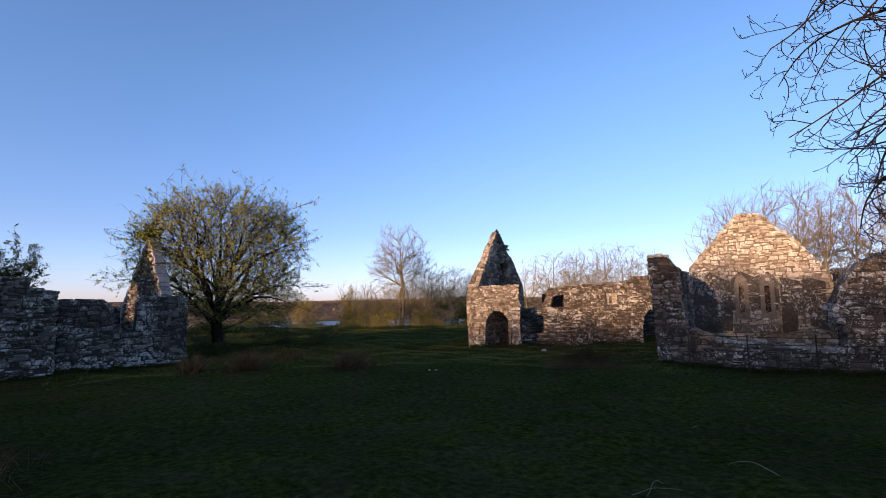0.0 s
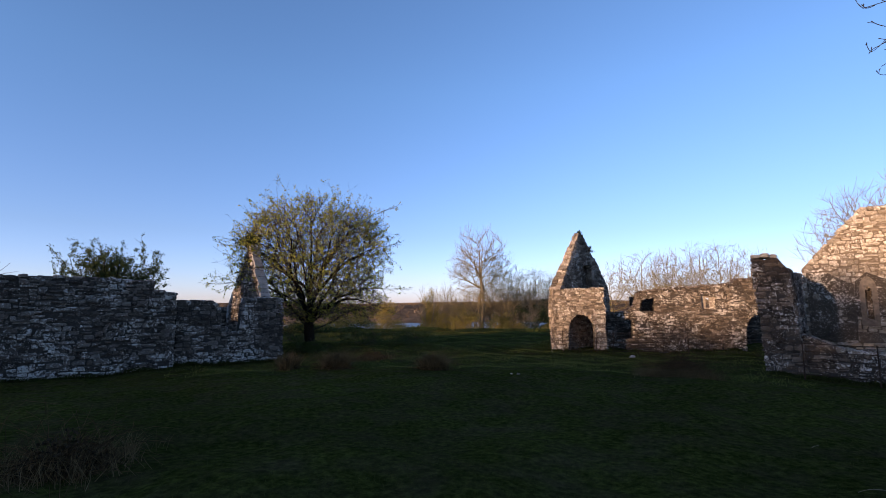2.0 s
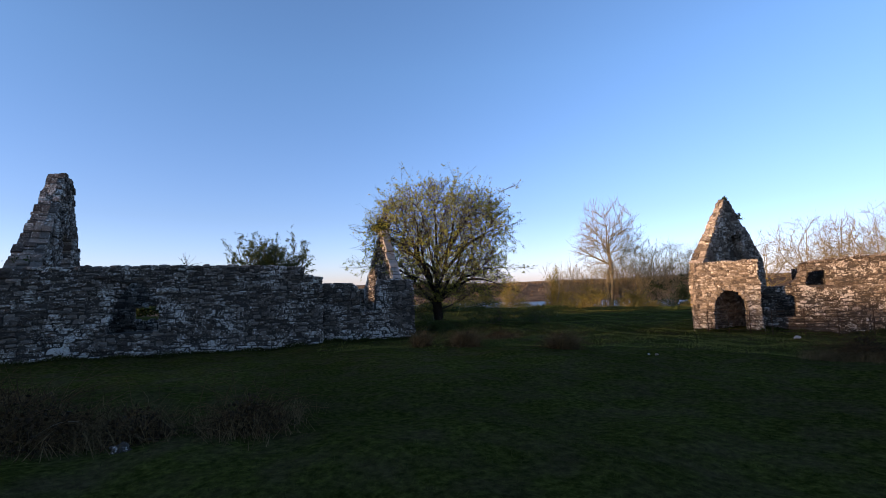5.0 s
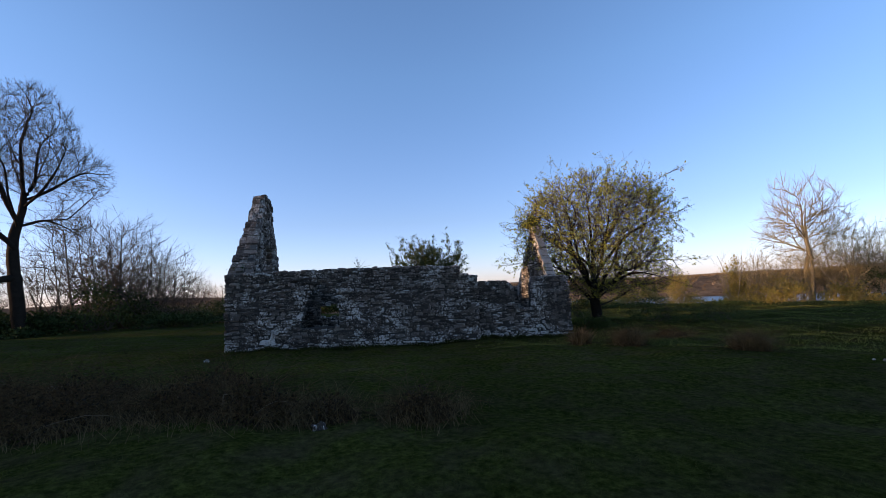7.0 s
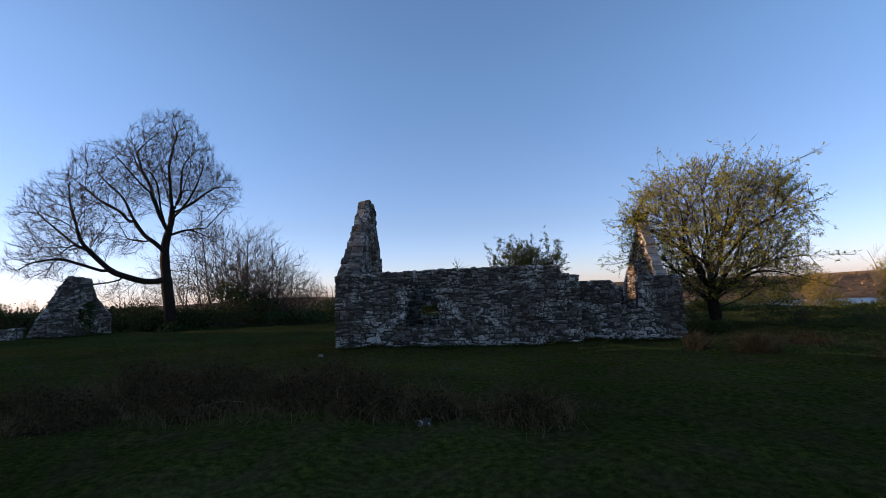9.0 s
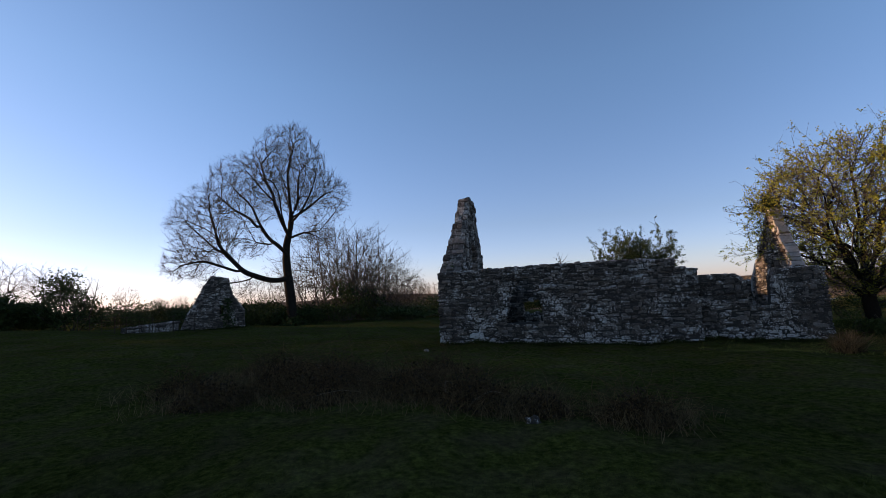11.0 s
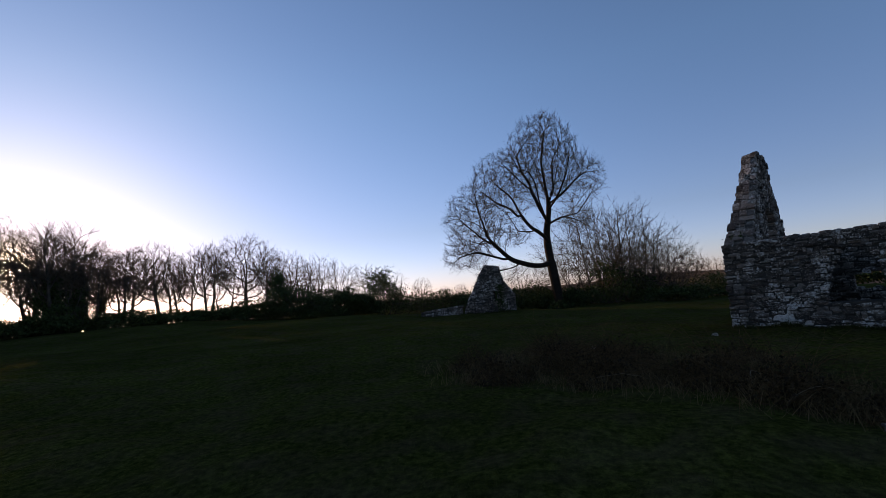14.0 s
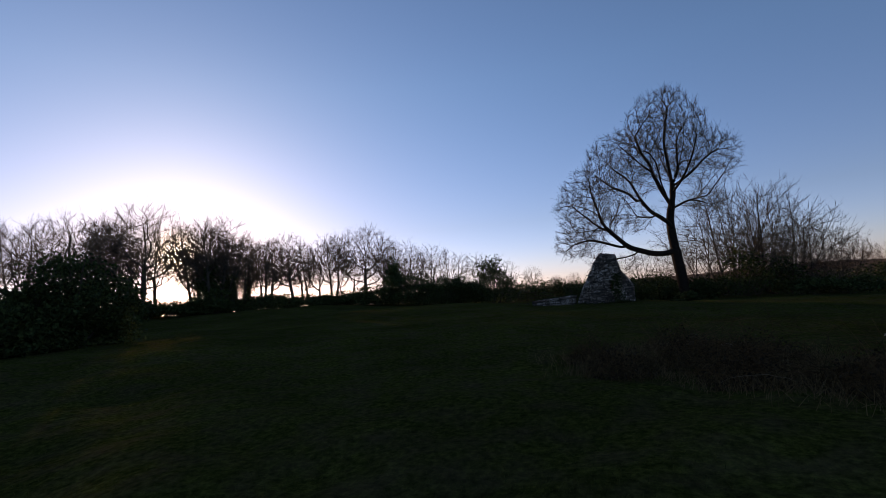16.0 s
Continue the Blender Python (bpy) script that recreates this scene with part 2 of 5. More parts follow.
def ground_z(x, y):
    """Height of the ground: a gently falling pasture, then the estuary and the hills past it."""
    x, y = np.asarray(x, float), np.asarray(y, float)
    d2 = (x[..., None] - LEVELS[:, 0]) ** 2 + (y[..., None] - LEVELS[:, 1]) ** 2
    w = 1.0 / (d2 + 6.0) ** 1.5
    z = (w * LEVELS[:, 2]).sum(-1) / w.sum(-1)
    r = np.hypot(x, y)
    near = smooth01(0, 6, r)
    z = z + near * (0.08 * np.sin(x * 0.9 + 1.3 * np.sin(y * 0.5)) * np.sin(y * 0.8 + 0.7) + 0.045 * np.sin(x * 2.3 + y * 1.1) * np.sin(y * 2.0 - x * 0.6))
    lake = np.clip(np.cos(np.arctan2(-x, y) - radians(12)) * 2.2 - 0.7, 0, 1)
    z = z * (1 - smooth01(90, 300, r)) - lake * 9.5 * smooth01(62, 112, r) * (1 - smooth01(210, 305, r))
    hill = 3.5 + 3.5 * np.sin(np.arctan2(x, y) * 9 + 1) + 2.0 * np.sin(np.arctan2(x, y) * 23)
    return z + hill * smooth01(300, 1300, r)


def gz(x, y):
    return float(ground_z(x, y))


# ---- ground, water ----
def build_ground():
    rings = np.concatenate([[0.0], np.geomspace(0.6, 110, 120), np.geomspace(118, 3500, 36)])
    n = 240
    a = np.linspace(0, 2 * np.pi, n, endpoint=False)
    x, y = rings[:, None] * np.sin(a), rings[:, None] * np.cos(a)
    v = np.stack([x, y, ground_z(x, y)], -1).reshape(-1, 3)
    i, j = np.meshgrid(np.arange(len(rings) - 1), np.arange(n), indexing="ij")
    k = (j + 1) % n
    f = np.stack([i * n + j, i * n + k, (i + 1) * n + k, (i + 1) * n + j], -1).reshape(-1, 4)[:, ::-1]
    ob = new("ground", mesh_of("ground", v, f, GRASS, True))
    tagged(ob, "rough green pasture falling gently to an estuary", "ground", kind="structure")
    w = new("water", mesh_of("water", [(-500, 60, -8.2), (420, 60, -8.2), (420, 640, -8.2), (-500, 640, -8.2)], [(0, 1, 2, 3)], WATER))
    tagged(w, "pale calm estuary water reflecting the sky", "water", kind="structure")


build_ground()


# ---- rubble walls ----
def make_variants(count=28):
    """Unit stones: an irregular eight-sided face, bulged in front, square behind."""
    rng = np.random.default_rng(5)
    out = []
    ring = np.array([(-0.5, -0.5), (0, -0.5), (0.5, -0.5), (0.5, 0), (0.5, 0.5), (0, 0.5), (-0.5, 0.5), (-0.5, 0)])
    for _ in range(count):
        o = ring * (1 - np.abs(rng.normal(0, 0.06, (8, 1)))) + rng.normal(0, 0.045, (8, 2))
        o[[0, 2, 4, 6]] *= rng.uniform(0.76, 1.03, (4, 1))
        inner = o * rng.uniform(0.84, 0.94, (8, 1))
        v = [(0, -0.5 - rng.uniform(0.02, 0.09), 0)]
        v += [(p[0], -0.5 + rng.normal(0, 0.025), p[1]) for p in inner]
        v += [(p[0], -0.44 + rng.normal(0, 0.012), p[1]) for p in o]
        v += [(p[0], 0.5, p[1]) for p in o]
        out.append(v)
    f = [(0, 1 + (i + 1) % 8, 1 + i) for i in range(8)]
    f += [(1 + i, 1 + (i + 1) % 8, 9 + (i + 1) % 8, 9 + i) for i in range(8)]
    f += [(9 + i, 9 + (i + 1) % 8, 17 + (i + 1) % 8, 17 + i) for i in range(8)]
    f += [tuple(range(17, 25))]
    return np.array(out), [tuple(reversed(q)) for q in f]


VARIANTS, STONE_FACES = make_variants()
UNIT_STONES = {}


def unit_stone(material, k):
    if (material.name, k) not in UNIT_STONES:
        UNIT_STONES[(material.name, k)] = mesh_of("stone", VARIANTS[k], STONE_FACES, material)
    return UNIT_STONES[(material.name, k)]


def spans(poly, z):
    """Where the level line at z runs inside the outline."""
    xs = []
    for (x0, z0), (x1, z1) in zip(poly, poly[1:] + poly[:1]):
        if (z0 <= z) != (z1 <= z):
            xs.append(x0 + (z - z0) * (x1 - x0) / (z1 - z0))
    xs.sort()
    return list(zip(xs[::2], xs[1::2]))


def cut(runs, holes):
    for a, b in holes:
        nxt = []
        for c, d in runs:
            if b <= c or a >= d:
                nxt.append((c, d))
            else:
                nxt += [(c, a)] * (a - c > 0.05) + [(b, d)] * (d - b > 0.05)
        runs = nxt
    return runs


LATER = []


def shrunk(poly, e):
    """The outline drawn in by e on every side (grown, when it runs clockwise)."""
    out = []
    for (x0, z0), (x1, z1), (x2, z2) in zip(poly[-1:] + poly[:-1], poly, poly[1:] + poly[:1]):
        a, b = Vector((x1 - x0, z1 - z0)).normalized(), Vector((x2 - x1, z2 - z1)).normalized()
        m = Vector((-a.y - b.y, a.x + b.x))
        m = m.normalized() * e / max(0.5, m.length / 2) if m.length > 0.1 else m
        out.append((x1 + m.x, z1 + m.y))
    return out


def turned(poly, left):
    area = sum(x0 * z1 - x1 * z0 for (x0, z0), (x1, z1) in zip(poly, poly[1:] + poly[:1]))
    return list(poly) if (area > 0) == left else list(reversed(poly))


def solid_outline(name, outline, holes, depth, e, material):
    """A slab of the outline with its holes cut through."""
    loops = [shrunk(turned(outline, True), e)] + [shrunk(turned(h, False), e) for h in holes]
    tri = tessellate_polygon([[Vector((x, z, 0)) for x, z in l] for l in loops])
    flat = [p for l in loops for p in l]
    n = len(flat)
    v = [(x, e, z) for x, z in flat] + [(x, depth(z) - e, z) for x, z in flat]
    f = []
    for a, b, c in tri:
        (xa, za), (xb, zb), (xc, zc) = flat[a], flat[b], flat[c]
        if (xb - xa) * (zc - za) - (xc - xa) * (zb - za) < 0:
            b, c = c, b
        f += [(a, b, c), (n + c, n + b, n + a)]
    k = 0
    for l in loops:
        for i in range(len(l)):
            j = (i + 1) % len(l)
            f.append((k + j, k + i, n + k + i, n + k + j))
        k += len(l)
    return mesh_of(name, v, f, material)


def rubble_wall(name, owner, origin, along, thick, outline, holes=(), material=None, course=(0.1, 0.2), length=(0.12, 0.55), seed=1, pick=None, proud=0.024, label="", both=True, taper=None, cap=None):
    """A wall of rubble in courses: a mortar core with stones laid proud on both faces. outline and holes are in metres along the wall and up;
    the near face stands on the line from origin, the thickness goes to the left of it. pick: the stretch along the wall whose stones are single pieces."""
    rng = np.random.default_rng(seed)
    u = Vector((*along, 0)).normalized()
    n = Vector((-u.y, u.x, 0))
    m = Matrix((u, n, (0, 0, 1))).transposed().to_4x4()
    m.translation = (*origin, 0)
    zs = [p[1] for p in outline]
    z, top = min(zs), max(zs)
    stones = []

    def depth(h):
        return thick if not taper else thick + (taper[1] - thick) * min(max((h - taper[0]) / (top - taper[0]), 0), 1)

    while z < top:
        h = rng.uniform(*course)
        mid = z + h / 2
        runs = spans(outline, mid + 0.1)
        for hole in holes:
            runs = cut(runs, spans(hole, mid))
        for a, b in runs:
            if b - a < 0.06:
                continue
            for side in ((0, 1) if both else (0,)):
                x = a
                while x < b - 0.02:
                    w = rng.uniform(*length) * (0.75 if rng.random() < 0.3 else 1.0)
                    if b - x - w < length[0] * 0.6:
                        w = b - x
                    full = depth(mid)
                    d = full * rng.uniform(0.42, 0.5)
                    wave = 0.04 * math.sin((x + w / 2) * 1.9 + seed + mid) + 0.03 * math.sin((x + w / 2) * 4.7 + mid * 2)
                    bits = ((0.0, 1.0),) if rng.random() > 0.22 or h < 0.13 else ((-0.24, 0.5), (0.26, 0.46))
                    for up, share in bits:
                        push = rng.normal(0, proud)
                        stones.append((x + w / 2 + rng.normal(0, 0.014), mid + wave + up * h + rng.normal(0, 0.02), w * rng.uniform(0.96, 1.08) - 0.004, h * share * rng.uniform(0.88, 1.22) - 0.004, d, push, side * full, int(rng.integers(len(VARIANTS)))))
                    x += w
        z += h
    core = part(name, solid_outline(name, outline, holes, depth, 0.04, MORTAR_PALE if material in (STONE_BUFF, STONE_GABLE) else MORTAR), owner, label)
    core.matrix_parent_inverse = owner.matrix_world.inverted() if owner else Matrix()
    core.matrix_basis = m
    LATER.append((core, stones, thick, material, pick))
    # flat stones along the wall head and up the rakes of the gables
    loop = turned(outline, True)
    for (x0, z0), (x1, z1) in zip(loop, loop[1:] + loop[:1]):
        run = math.hypot(x1 - x0, z1 - z0)
        if x1 - x0 > -0.08 or run < 0.12:
            continue
        slope = math.atan2(z0 - z1, x0 - x1)
        rows = max(1, round(thick / 0.34))
        for k in range(rows):
            count = max(1, round(run / rng.uniform(0.2, 0.32)))
            edges = np.sort(np.concatenate([[0, 1], (np.arange(1, count) + rng.uniform(-0.33, 0.33, count - 1)) / count]))
            for a, b in zip(edges, edges[1:]):
                t, high = (a + b) / 2, rng.uniform(0.1, 0.2)
                x, z, full = x0 + (x1 - x0) * t, z0 + (z1 - z0) * t, depth(z0 + (z1 - z0) * t)
                ob = new("capping_stone", unit_stone(cap or material, int(rng.integers(len(VARIANTS)))))
                ob.parent = core
                inward = high / 2 - rng.uniform(-0.02, 0.05)
                ob.matrix_basis = Matrix.Translation((x + math.sin(slope) * inward, full * (k + 0.5) / rows + rng.normal(0, 0.02), z - math.cos(slope) * inward)) @ Matrix.Rotation(-slope + rng.normal(0, 0.07), 4, "Y") @ Matrix.Diagonal(((b - a) * run * 1.04, full / rows * rng.uniform(0.92, 1.08), high, 1))
    return core


def lay_stones(core, stones, thick, material, pick):
    single, rest = [], []
    for s in stones:
        (single if s[6] == 0 and pick and pick[0] <= s[0] <= pick[1] and len(single) < 300 else rest).append(s)
    for s in single:
        ob = new("stone", unit_stone(material, s[7]))
        ob.parent = core
        ob.matrix_basis = Matrix.LocRotScale((s[0], s[4] / 2 + s[5], s[1]), Euler((0, 0.05 * math.sin(s[0] * 37 + s[1] * 91), 0)), (s[2], s[4], s[3]))
    near = [s for s in rest if s[6] == 0]
    rear = [s for s in rest if s[6] > 0]
    v, f = [], []
    if near:
        a = np.array([s[:7] for s in near])
        q = VARIANTS[[s[7] for s in near]] * a[:, None, [2, 4, 3]] + np.stack([a[:, 0], a[:, 4] / 2 + a[:, 5], a[:, 1]], -1)[:, None]
        v += q.reshape(-1, 3).tolist()
        for i in range(len(near)):
            f += [tuple(i * 25 + k for k in face) for face in STONE_FACES]
    for x, z, w, h, d, push, full, _ in rear:
        k = len(v)
        y1, y0, e = full - push, full - push - d, 0.02
        v += [(x - w / 2, y0, z - h / 2), (x + w / 2, y0, z - h / 2), (x + w / 2, y0, z + h / 2), (x - w / 2, y0, z + h / 2),
              (x - w / 2 + e, y1, z - h / 2 + e), (x + w / 2 - e, y1, z - h / 2 + e), (x + w / 2 - e, y1, z + h / 2 - e), (x - w / 2 + e, y1, z + h / 2 - e)]
        f += [tuple(k + i for i in q) for q in ((4, 7, 6, 5), (0, 4, 5, 1), (1, 5, 6, 2), (2, 6, 7, 3), (3, 7, 4, 0))]
    if v:
        ob = part("masonry", mesh_of("masonry", v, f, material), core)
        tagged(ob, "further rubble stones of the same wall", kind="stuff")


def arch(x0, x1, z0, spring, apex, n=5):
    """A pointed arched opening."""
    mid = (x0 + x1) / 2
    left = [(x0 + (mid - x0) * (1 - math.cos(a)), spring + (apex - spring) * math.sin(a)) for a in np.linspace(0, 1.25, n)]
    right = [(x0 + x1 - x, z) for x, z in reversed(left)]
    return [(x0, z0)] + left + [(mid, apex)] + right + [(x1, z0)]


# ---- the ruined chapel ----
CH = (-18.72, 7.37)
CU = Vector((0.6115, 0.7912))
CN = Vector((-0.7912, 0.6115))


def ch(u, v):
    return (CH[0] + CU.x * u + CN.x * v, CH[1] + CU.y * u + CN.y * v)


chapel = thing("chapel_ruin", "roofless grey rubble chapel with two standing gables in grass", "ruin")
rubble_wall("front_wall", chapel, CH, CU, 0.8,
            [(-0.05, -1.25), (10.11, -1.25), (10.11, 2.15), (9.4, 2.21), (9.38, 2.58), (7.26, 2.64), (4.96, 2.66), (3.47, 2.64), (1.31, 2.64), (0.0, 2.57)],
            [[(3.41, 0.37), (4.31, 0.38), (4.34, 0.9), (4.18, 1.54), (3.82, 2.0), (3.45, 2.02), (3.07, 1.53), (2.93, 0.91), (2.83, 0.61), (2.79, 0.35)]],
            STONE_GREY, (0.07, 0.21), (0.1, 0.44), seed=11, pick=(1.2, 7.2), both=False, label="long grey rubble side wall with a ragged window hole")
rubble_wall("chancel_wall", chapel, ch(10.11, 0.22), CU, 0.7,
            [(0.03, -1.25), (4.2, -1.25), (4.13, 1.94), (2.58, 1.95), (2.46, 1.49), (2.41, 0.62), (1.64, 0.63), (1.66, 1.44), (1.32, 1.82), (0.03, 1.87)],
            (), STONE_GREY, (0.07, 0.21), (0.1, 0.44), seed=12, pick=(0, 3.9), both=False, label="low broken grey rubble wall with a notched window")
rubble_wall("west_gable", chapel, ch(0.92, 0.82), CN, 0.92,
            [(0.17, -1.25), (6.2, -1.25), (6.2, 2.38), (5.6, 2.57), (4.5, 4.59), (3.5, 6.43), (2.4, 6.4), (1.7, 5.2), (0.5, 3.7), (-0.6, 2.59), (0.17, 2.59)],
            [arch(2.32, 3.58, 2.31, 3.58, 4.13)],
            STONE_GREY, (0.09, 0.19), (0.1, 0.34), seed=13, pick=(-1, 5), taper=(2.3, 0.5), label="tall stepped gable with a small pointed window")
# Pale capping stones stand in for the sunlit strip up this rake.
rubble_wall("east_gable", chapel, ch(13.86, 0.92), CN, 0.42,
            [(-0.7, -1.25), (4.2, -1.25), (4.1, 1.5), (3.44, 2.3), (1.74, 4.42), (1.5, 4.46), (0.06, 2.35), (-0.7, 1.35)],
            [arch(1.42, 1.82, 1.3, 2.05, 2.4)],
            STONE_GREY, seed=14, pick=None, label="smaller grey gable with a little arched window", taper=(2.0, 0.34), cap=COPING)
rubble_wall("back_wall", chapel, ch(-0.05, 5.6), CU, 0.75,
            [(0.0, -1.3), (14.24, -1.3), (14.24, 1.5), (10.11, 1.7), (9.81, 2.2), (0.0, 2.3)],
            [[(3.07, 0.46), (3.96, 0.46), (3.96, 1.05), (3.07, 1.06)]], STONE_GREY, seed=15, both=False, label="back wall of the chapel with an opening")

# ---- the arched gatehouse end of the second church ----
church = thing("church_ruin", "sunlit buff rubble church ruin, pointed gable over an arched doorway", "ruin")


porch_wall = rubble_wall("porch_wall", church, (1.42, 27.0), (1, 0), 0.8,
            [(-0.08, -1.4), (2.95, -1.4), (2.84, 0.2), (2.92, 1.2), (2.8, 1.5), (2.84, 2.46), (0.1, 2.38), (0.0, 0.5)],
            [arch(0.88, 2.28, -1.5, 0.08, 0.97)], STONE_BUFF, course=(0.08, 0.22), length=(0.1, 0.4), seed=21, proud=0.013, pick=(0.4, 2.6), label="buff rubble wall with a pointed arched doorway")
porch_gable = rubble_wall("porch_gable", church, (2.07, 27.35), (0.57, 0.82), 0.85,
            [(0.0, -1.4), (5.8, -1.4), (5.7, 2.5), (4.5, 3.9), (3.4, 4.8), (2.6, 5.75), (2.1, 5.8), (1.0, 4.2), (0.0, 2.7), (-0.3, 2.4)],
            [arch(2.3, 3.55, 2.3, 3.25, 4.0)], STONE_BUFF, (0.12, 0.2), (0.16, 0.42), seed=22, proud=0.013, pick=(-1, 6), taper=(1.2, 0.3), label="tall pointed rubble gable with a window opening")
rubble_wall("porch_side_wall", church, (4.25, 27.5), (0.25, 0.97), 0.6,
            [(0, -1.4), (2.6, -1.4), (2.5, 1.2), (2.2, 1.9), (0.6, 1.95), (0.5, 1.0), (0, 0.9)], (), STONE_BUFF, seed=23, proud=0.013, label="broken return wall of the porch")
nave_wall = rubble_wall("nave_wall", church, (5.0, 28.6), (1, 0), 0.7,
            [(-0.75, -1.5), (10.5, -1.5), (10.5, 2.9), (6.6, 2.92), (6.25, 2.6), (6.2, 1.02), (0.9, 1.05), (-0.7, 1.1)],
            [[(0.13, -0.46), (0.98, -0.46), (1.0, 0.6), (0.5, 0.72), (-0.05, 0.7)], arch(6.88, 8.2, -1.6, -0.07, 0.9)], STONE_BROWN_SHADED, (0.08, 0.22), (0.1, 0.42), seed=24, pick=(0, 6.5),
            both=False, label="nave wall with a dark window recess and arched door")
rubble_wall("far_nave_wall", church, (4.6, 33.0), (1, 0.02), 0.7,
            [(-1.0, -1.6), (11.5, -1.6), (11.5, 1.2), (6.4, 0.9), (0.75, 0.9), (0.72, 1.9), (-0.2, 2.1), (-0.4, 1.2), (-1.0, 1.0)], (), STONE_BROWN_SHADED, seed=27, both=False, label="far wall of the nave in shadow")
# The left square hole is cut in place of a shadow from the porch.
nave_upper = rubble_wall("nave_upper_wall", church, (5.0, 28.85), (1, 0), 0.5,
            [(0.9, 0.9), (6.4, 0.9), (6.2, 2.62), (4.0, 2.5), (1.9, 2.35), (1.36, 2.16), (1.2, 1.5), (0.9, 1.2)],
            [[(4.8, 1.2), (5.55, 1.2), (5.55, 1.92), (4.8, 1.92)], [(1.5, 1.15), (2.3, 1.15), (2.3, 1.78), (1.5, 1.78)]], STONE_BROWN_SHADED, (0.08, 0.22), (0.1, 0.42), seed=25, pick=(0, 6.5), both=False, label="upper nave wall with a narrow square slit")


def arch_ring(wall, x0, x1, spring, apex, material, deep=0.34, thick=0.17, seed=1):
    """Voussoirs set on edge round a pointed arch."""
    rng = np.random.default_rng(seed)
    pts = arch(x0, x1, spring, spring, apex, 12)[1:-1]
    mid = (x0 + x1) / 2
    run = 0.0
    for (xa, za), (xb, zb) in zip(pts, pts[1:]):
        run += math.hypot(xb - xa, zb - za)
        if run < thick:
            continue
        run = 0.0
        a = math.atan2(zb - za, xb - xa)
        ob = new("voussoir", unit_stone(material, int(rng.integers(len(VARIANTS)))))
        ob.parent = wall
        out = Vector((-math.sin(a), 0, math.cos(a))) * 0.1
        ob.matrix_basis = Matrix.Translation((xb + out.x, deep / 2 - 0.035, zb + out.z)) @ Matrix.Rotation(-a, 4, "Y") @ Matrix.Diagonal((thick * 0.94, deep, 0.26 * rng.uniform(0.9, 1.1), 1))


arch_ring(porch_wall, 0.88, 2.28, 0.08, 0.97, STONE_BUFF, seed=1)
arch_ring(nave_wall, 6.88, 8.2, -0.07, 0.9, STONE_BROWN_SHADED, seed=2)
arch_ring(porch_gable, 2.3, 3.55, 3.25, 4.0, STONE_BUFF, thick=0.14, seed=3)

# ---- the transept with the lancet gable ----
TP, TU, TN = (7.65, 17.1), Vector((0.866, -0.5)), Vector((0.5, 0.866))


def tr(u, v):
    return (TP[0] + TU.x * u + TN.x * v, TP[1] + TU.y * u + TN.y * v)


transept = thing("transept_ruin", "roofless transept with a sunlit double-lancet gable and low broken wall", "ruin")
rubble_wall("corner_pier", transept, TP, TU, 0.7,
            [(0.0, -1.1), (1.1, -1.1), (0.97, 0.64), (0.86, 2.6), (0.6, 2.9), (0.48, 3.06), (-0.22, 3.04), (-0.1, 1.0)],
            (), STONE_BROWN_SHADED, (0.07, 0.23), (0.09, 0.42), seed=31, pick=(-1, 2), label="tall leaning corner pier of rubble")
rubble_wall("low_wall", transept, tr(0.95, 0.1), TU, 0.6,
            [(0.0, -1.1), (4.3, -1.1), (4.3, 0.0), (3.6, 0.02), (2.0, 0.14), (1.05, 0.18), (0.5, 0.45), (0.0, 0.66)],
            (), STONE_BROWN_SHADED, (0.07, 0.18), (0.09, 0.36), seed=32, pick=(0, 5), label="low broken rubble wall under pale coping stones", cap=STONE_BUFF)
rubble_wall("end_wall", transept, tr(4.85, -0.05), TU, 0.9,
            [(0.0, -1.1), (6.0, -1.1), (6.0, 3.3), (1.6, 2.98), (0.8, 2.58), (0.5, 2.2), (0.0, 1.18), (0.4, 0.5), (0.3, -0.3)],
            (), STONE_BROWN_SHADED, (0.07, 0.23), (0.09, 0.42), seed=33, pick=(-1, 3), both=False, label="high broken end wall, its rubble darkened for shade")
GL, GT0, GT1, GM, GR, L1, L2, NX = 0.83, 2.9, 3.78, 4.96, 6.0, 2.76, 3.73, 4.85
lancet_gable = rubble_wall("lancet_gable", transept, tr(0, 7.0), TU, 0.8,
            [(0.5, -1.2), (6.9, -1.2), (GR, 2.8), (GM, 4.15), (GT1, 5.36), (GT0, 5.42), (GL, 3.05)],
            [arch(L1, L1 + 0.2, 0.86, 1.98, 2.2), arch(L2, L2 + 0.2, 0.9, 2.0, 2.22)], STONE_GABLE, (0.08, 0.21), (0.1, 0.44), seed=34, pick=(2.2, 7), both=False, label="pale gable lightened as if sunlit, with two narrow lancet windows")


def on_wall(name, wall, outline, holes, material, label, out=0.042, depth_in=0.1):
    ob = part(name, solid_outline(name, outline, holes, lambda z: depth_in, 0.0, material), wall, label)
    ob.location = (0, -out, 0)


on_wall("window_reveal", nave_upper, [(4.72, 1.1), (5.63, 1.1), (5.63, 2.0), (4.72, 2.0)], [[(5.08, 1.28), (5.27, 1.28), (5.27, 1.84), (5.08, 1.84)]], STONE_BUFF, "recessed slit window in rubble", -0.24)
# Added slab inside the gable; it hides the sky and darkens the opening.
on_wall("window_blocking", porch_gable, arch(2.2, 3.65, 2.2, 3.3, 4.06), (), STONE_BROWN_SHADED, "added backing that keeps a window opening dark", -0.44)
# Set deep behind that hole so it stays dark like the cast shadow.
on_wall("recess_back", nave_upper, [(1.2, 0.95), (3.1, 0.95), (3.1, 1.98), (1.2, 1.95)], (), STONE_BROWN_SHADED, "back of a recess added in place of the porch's shadow", -1.3)
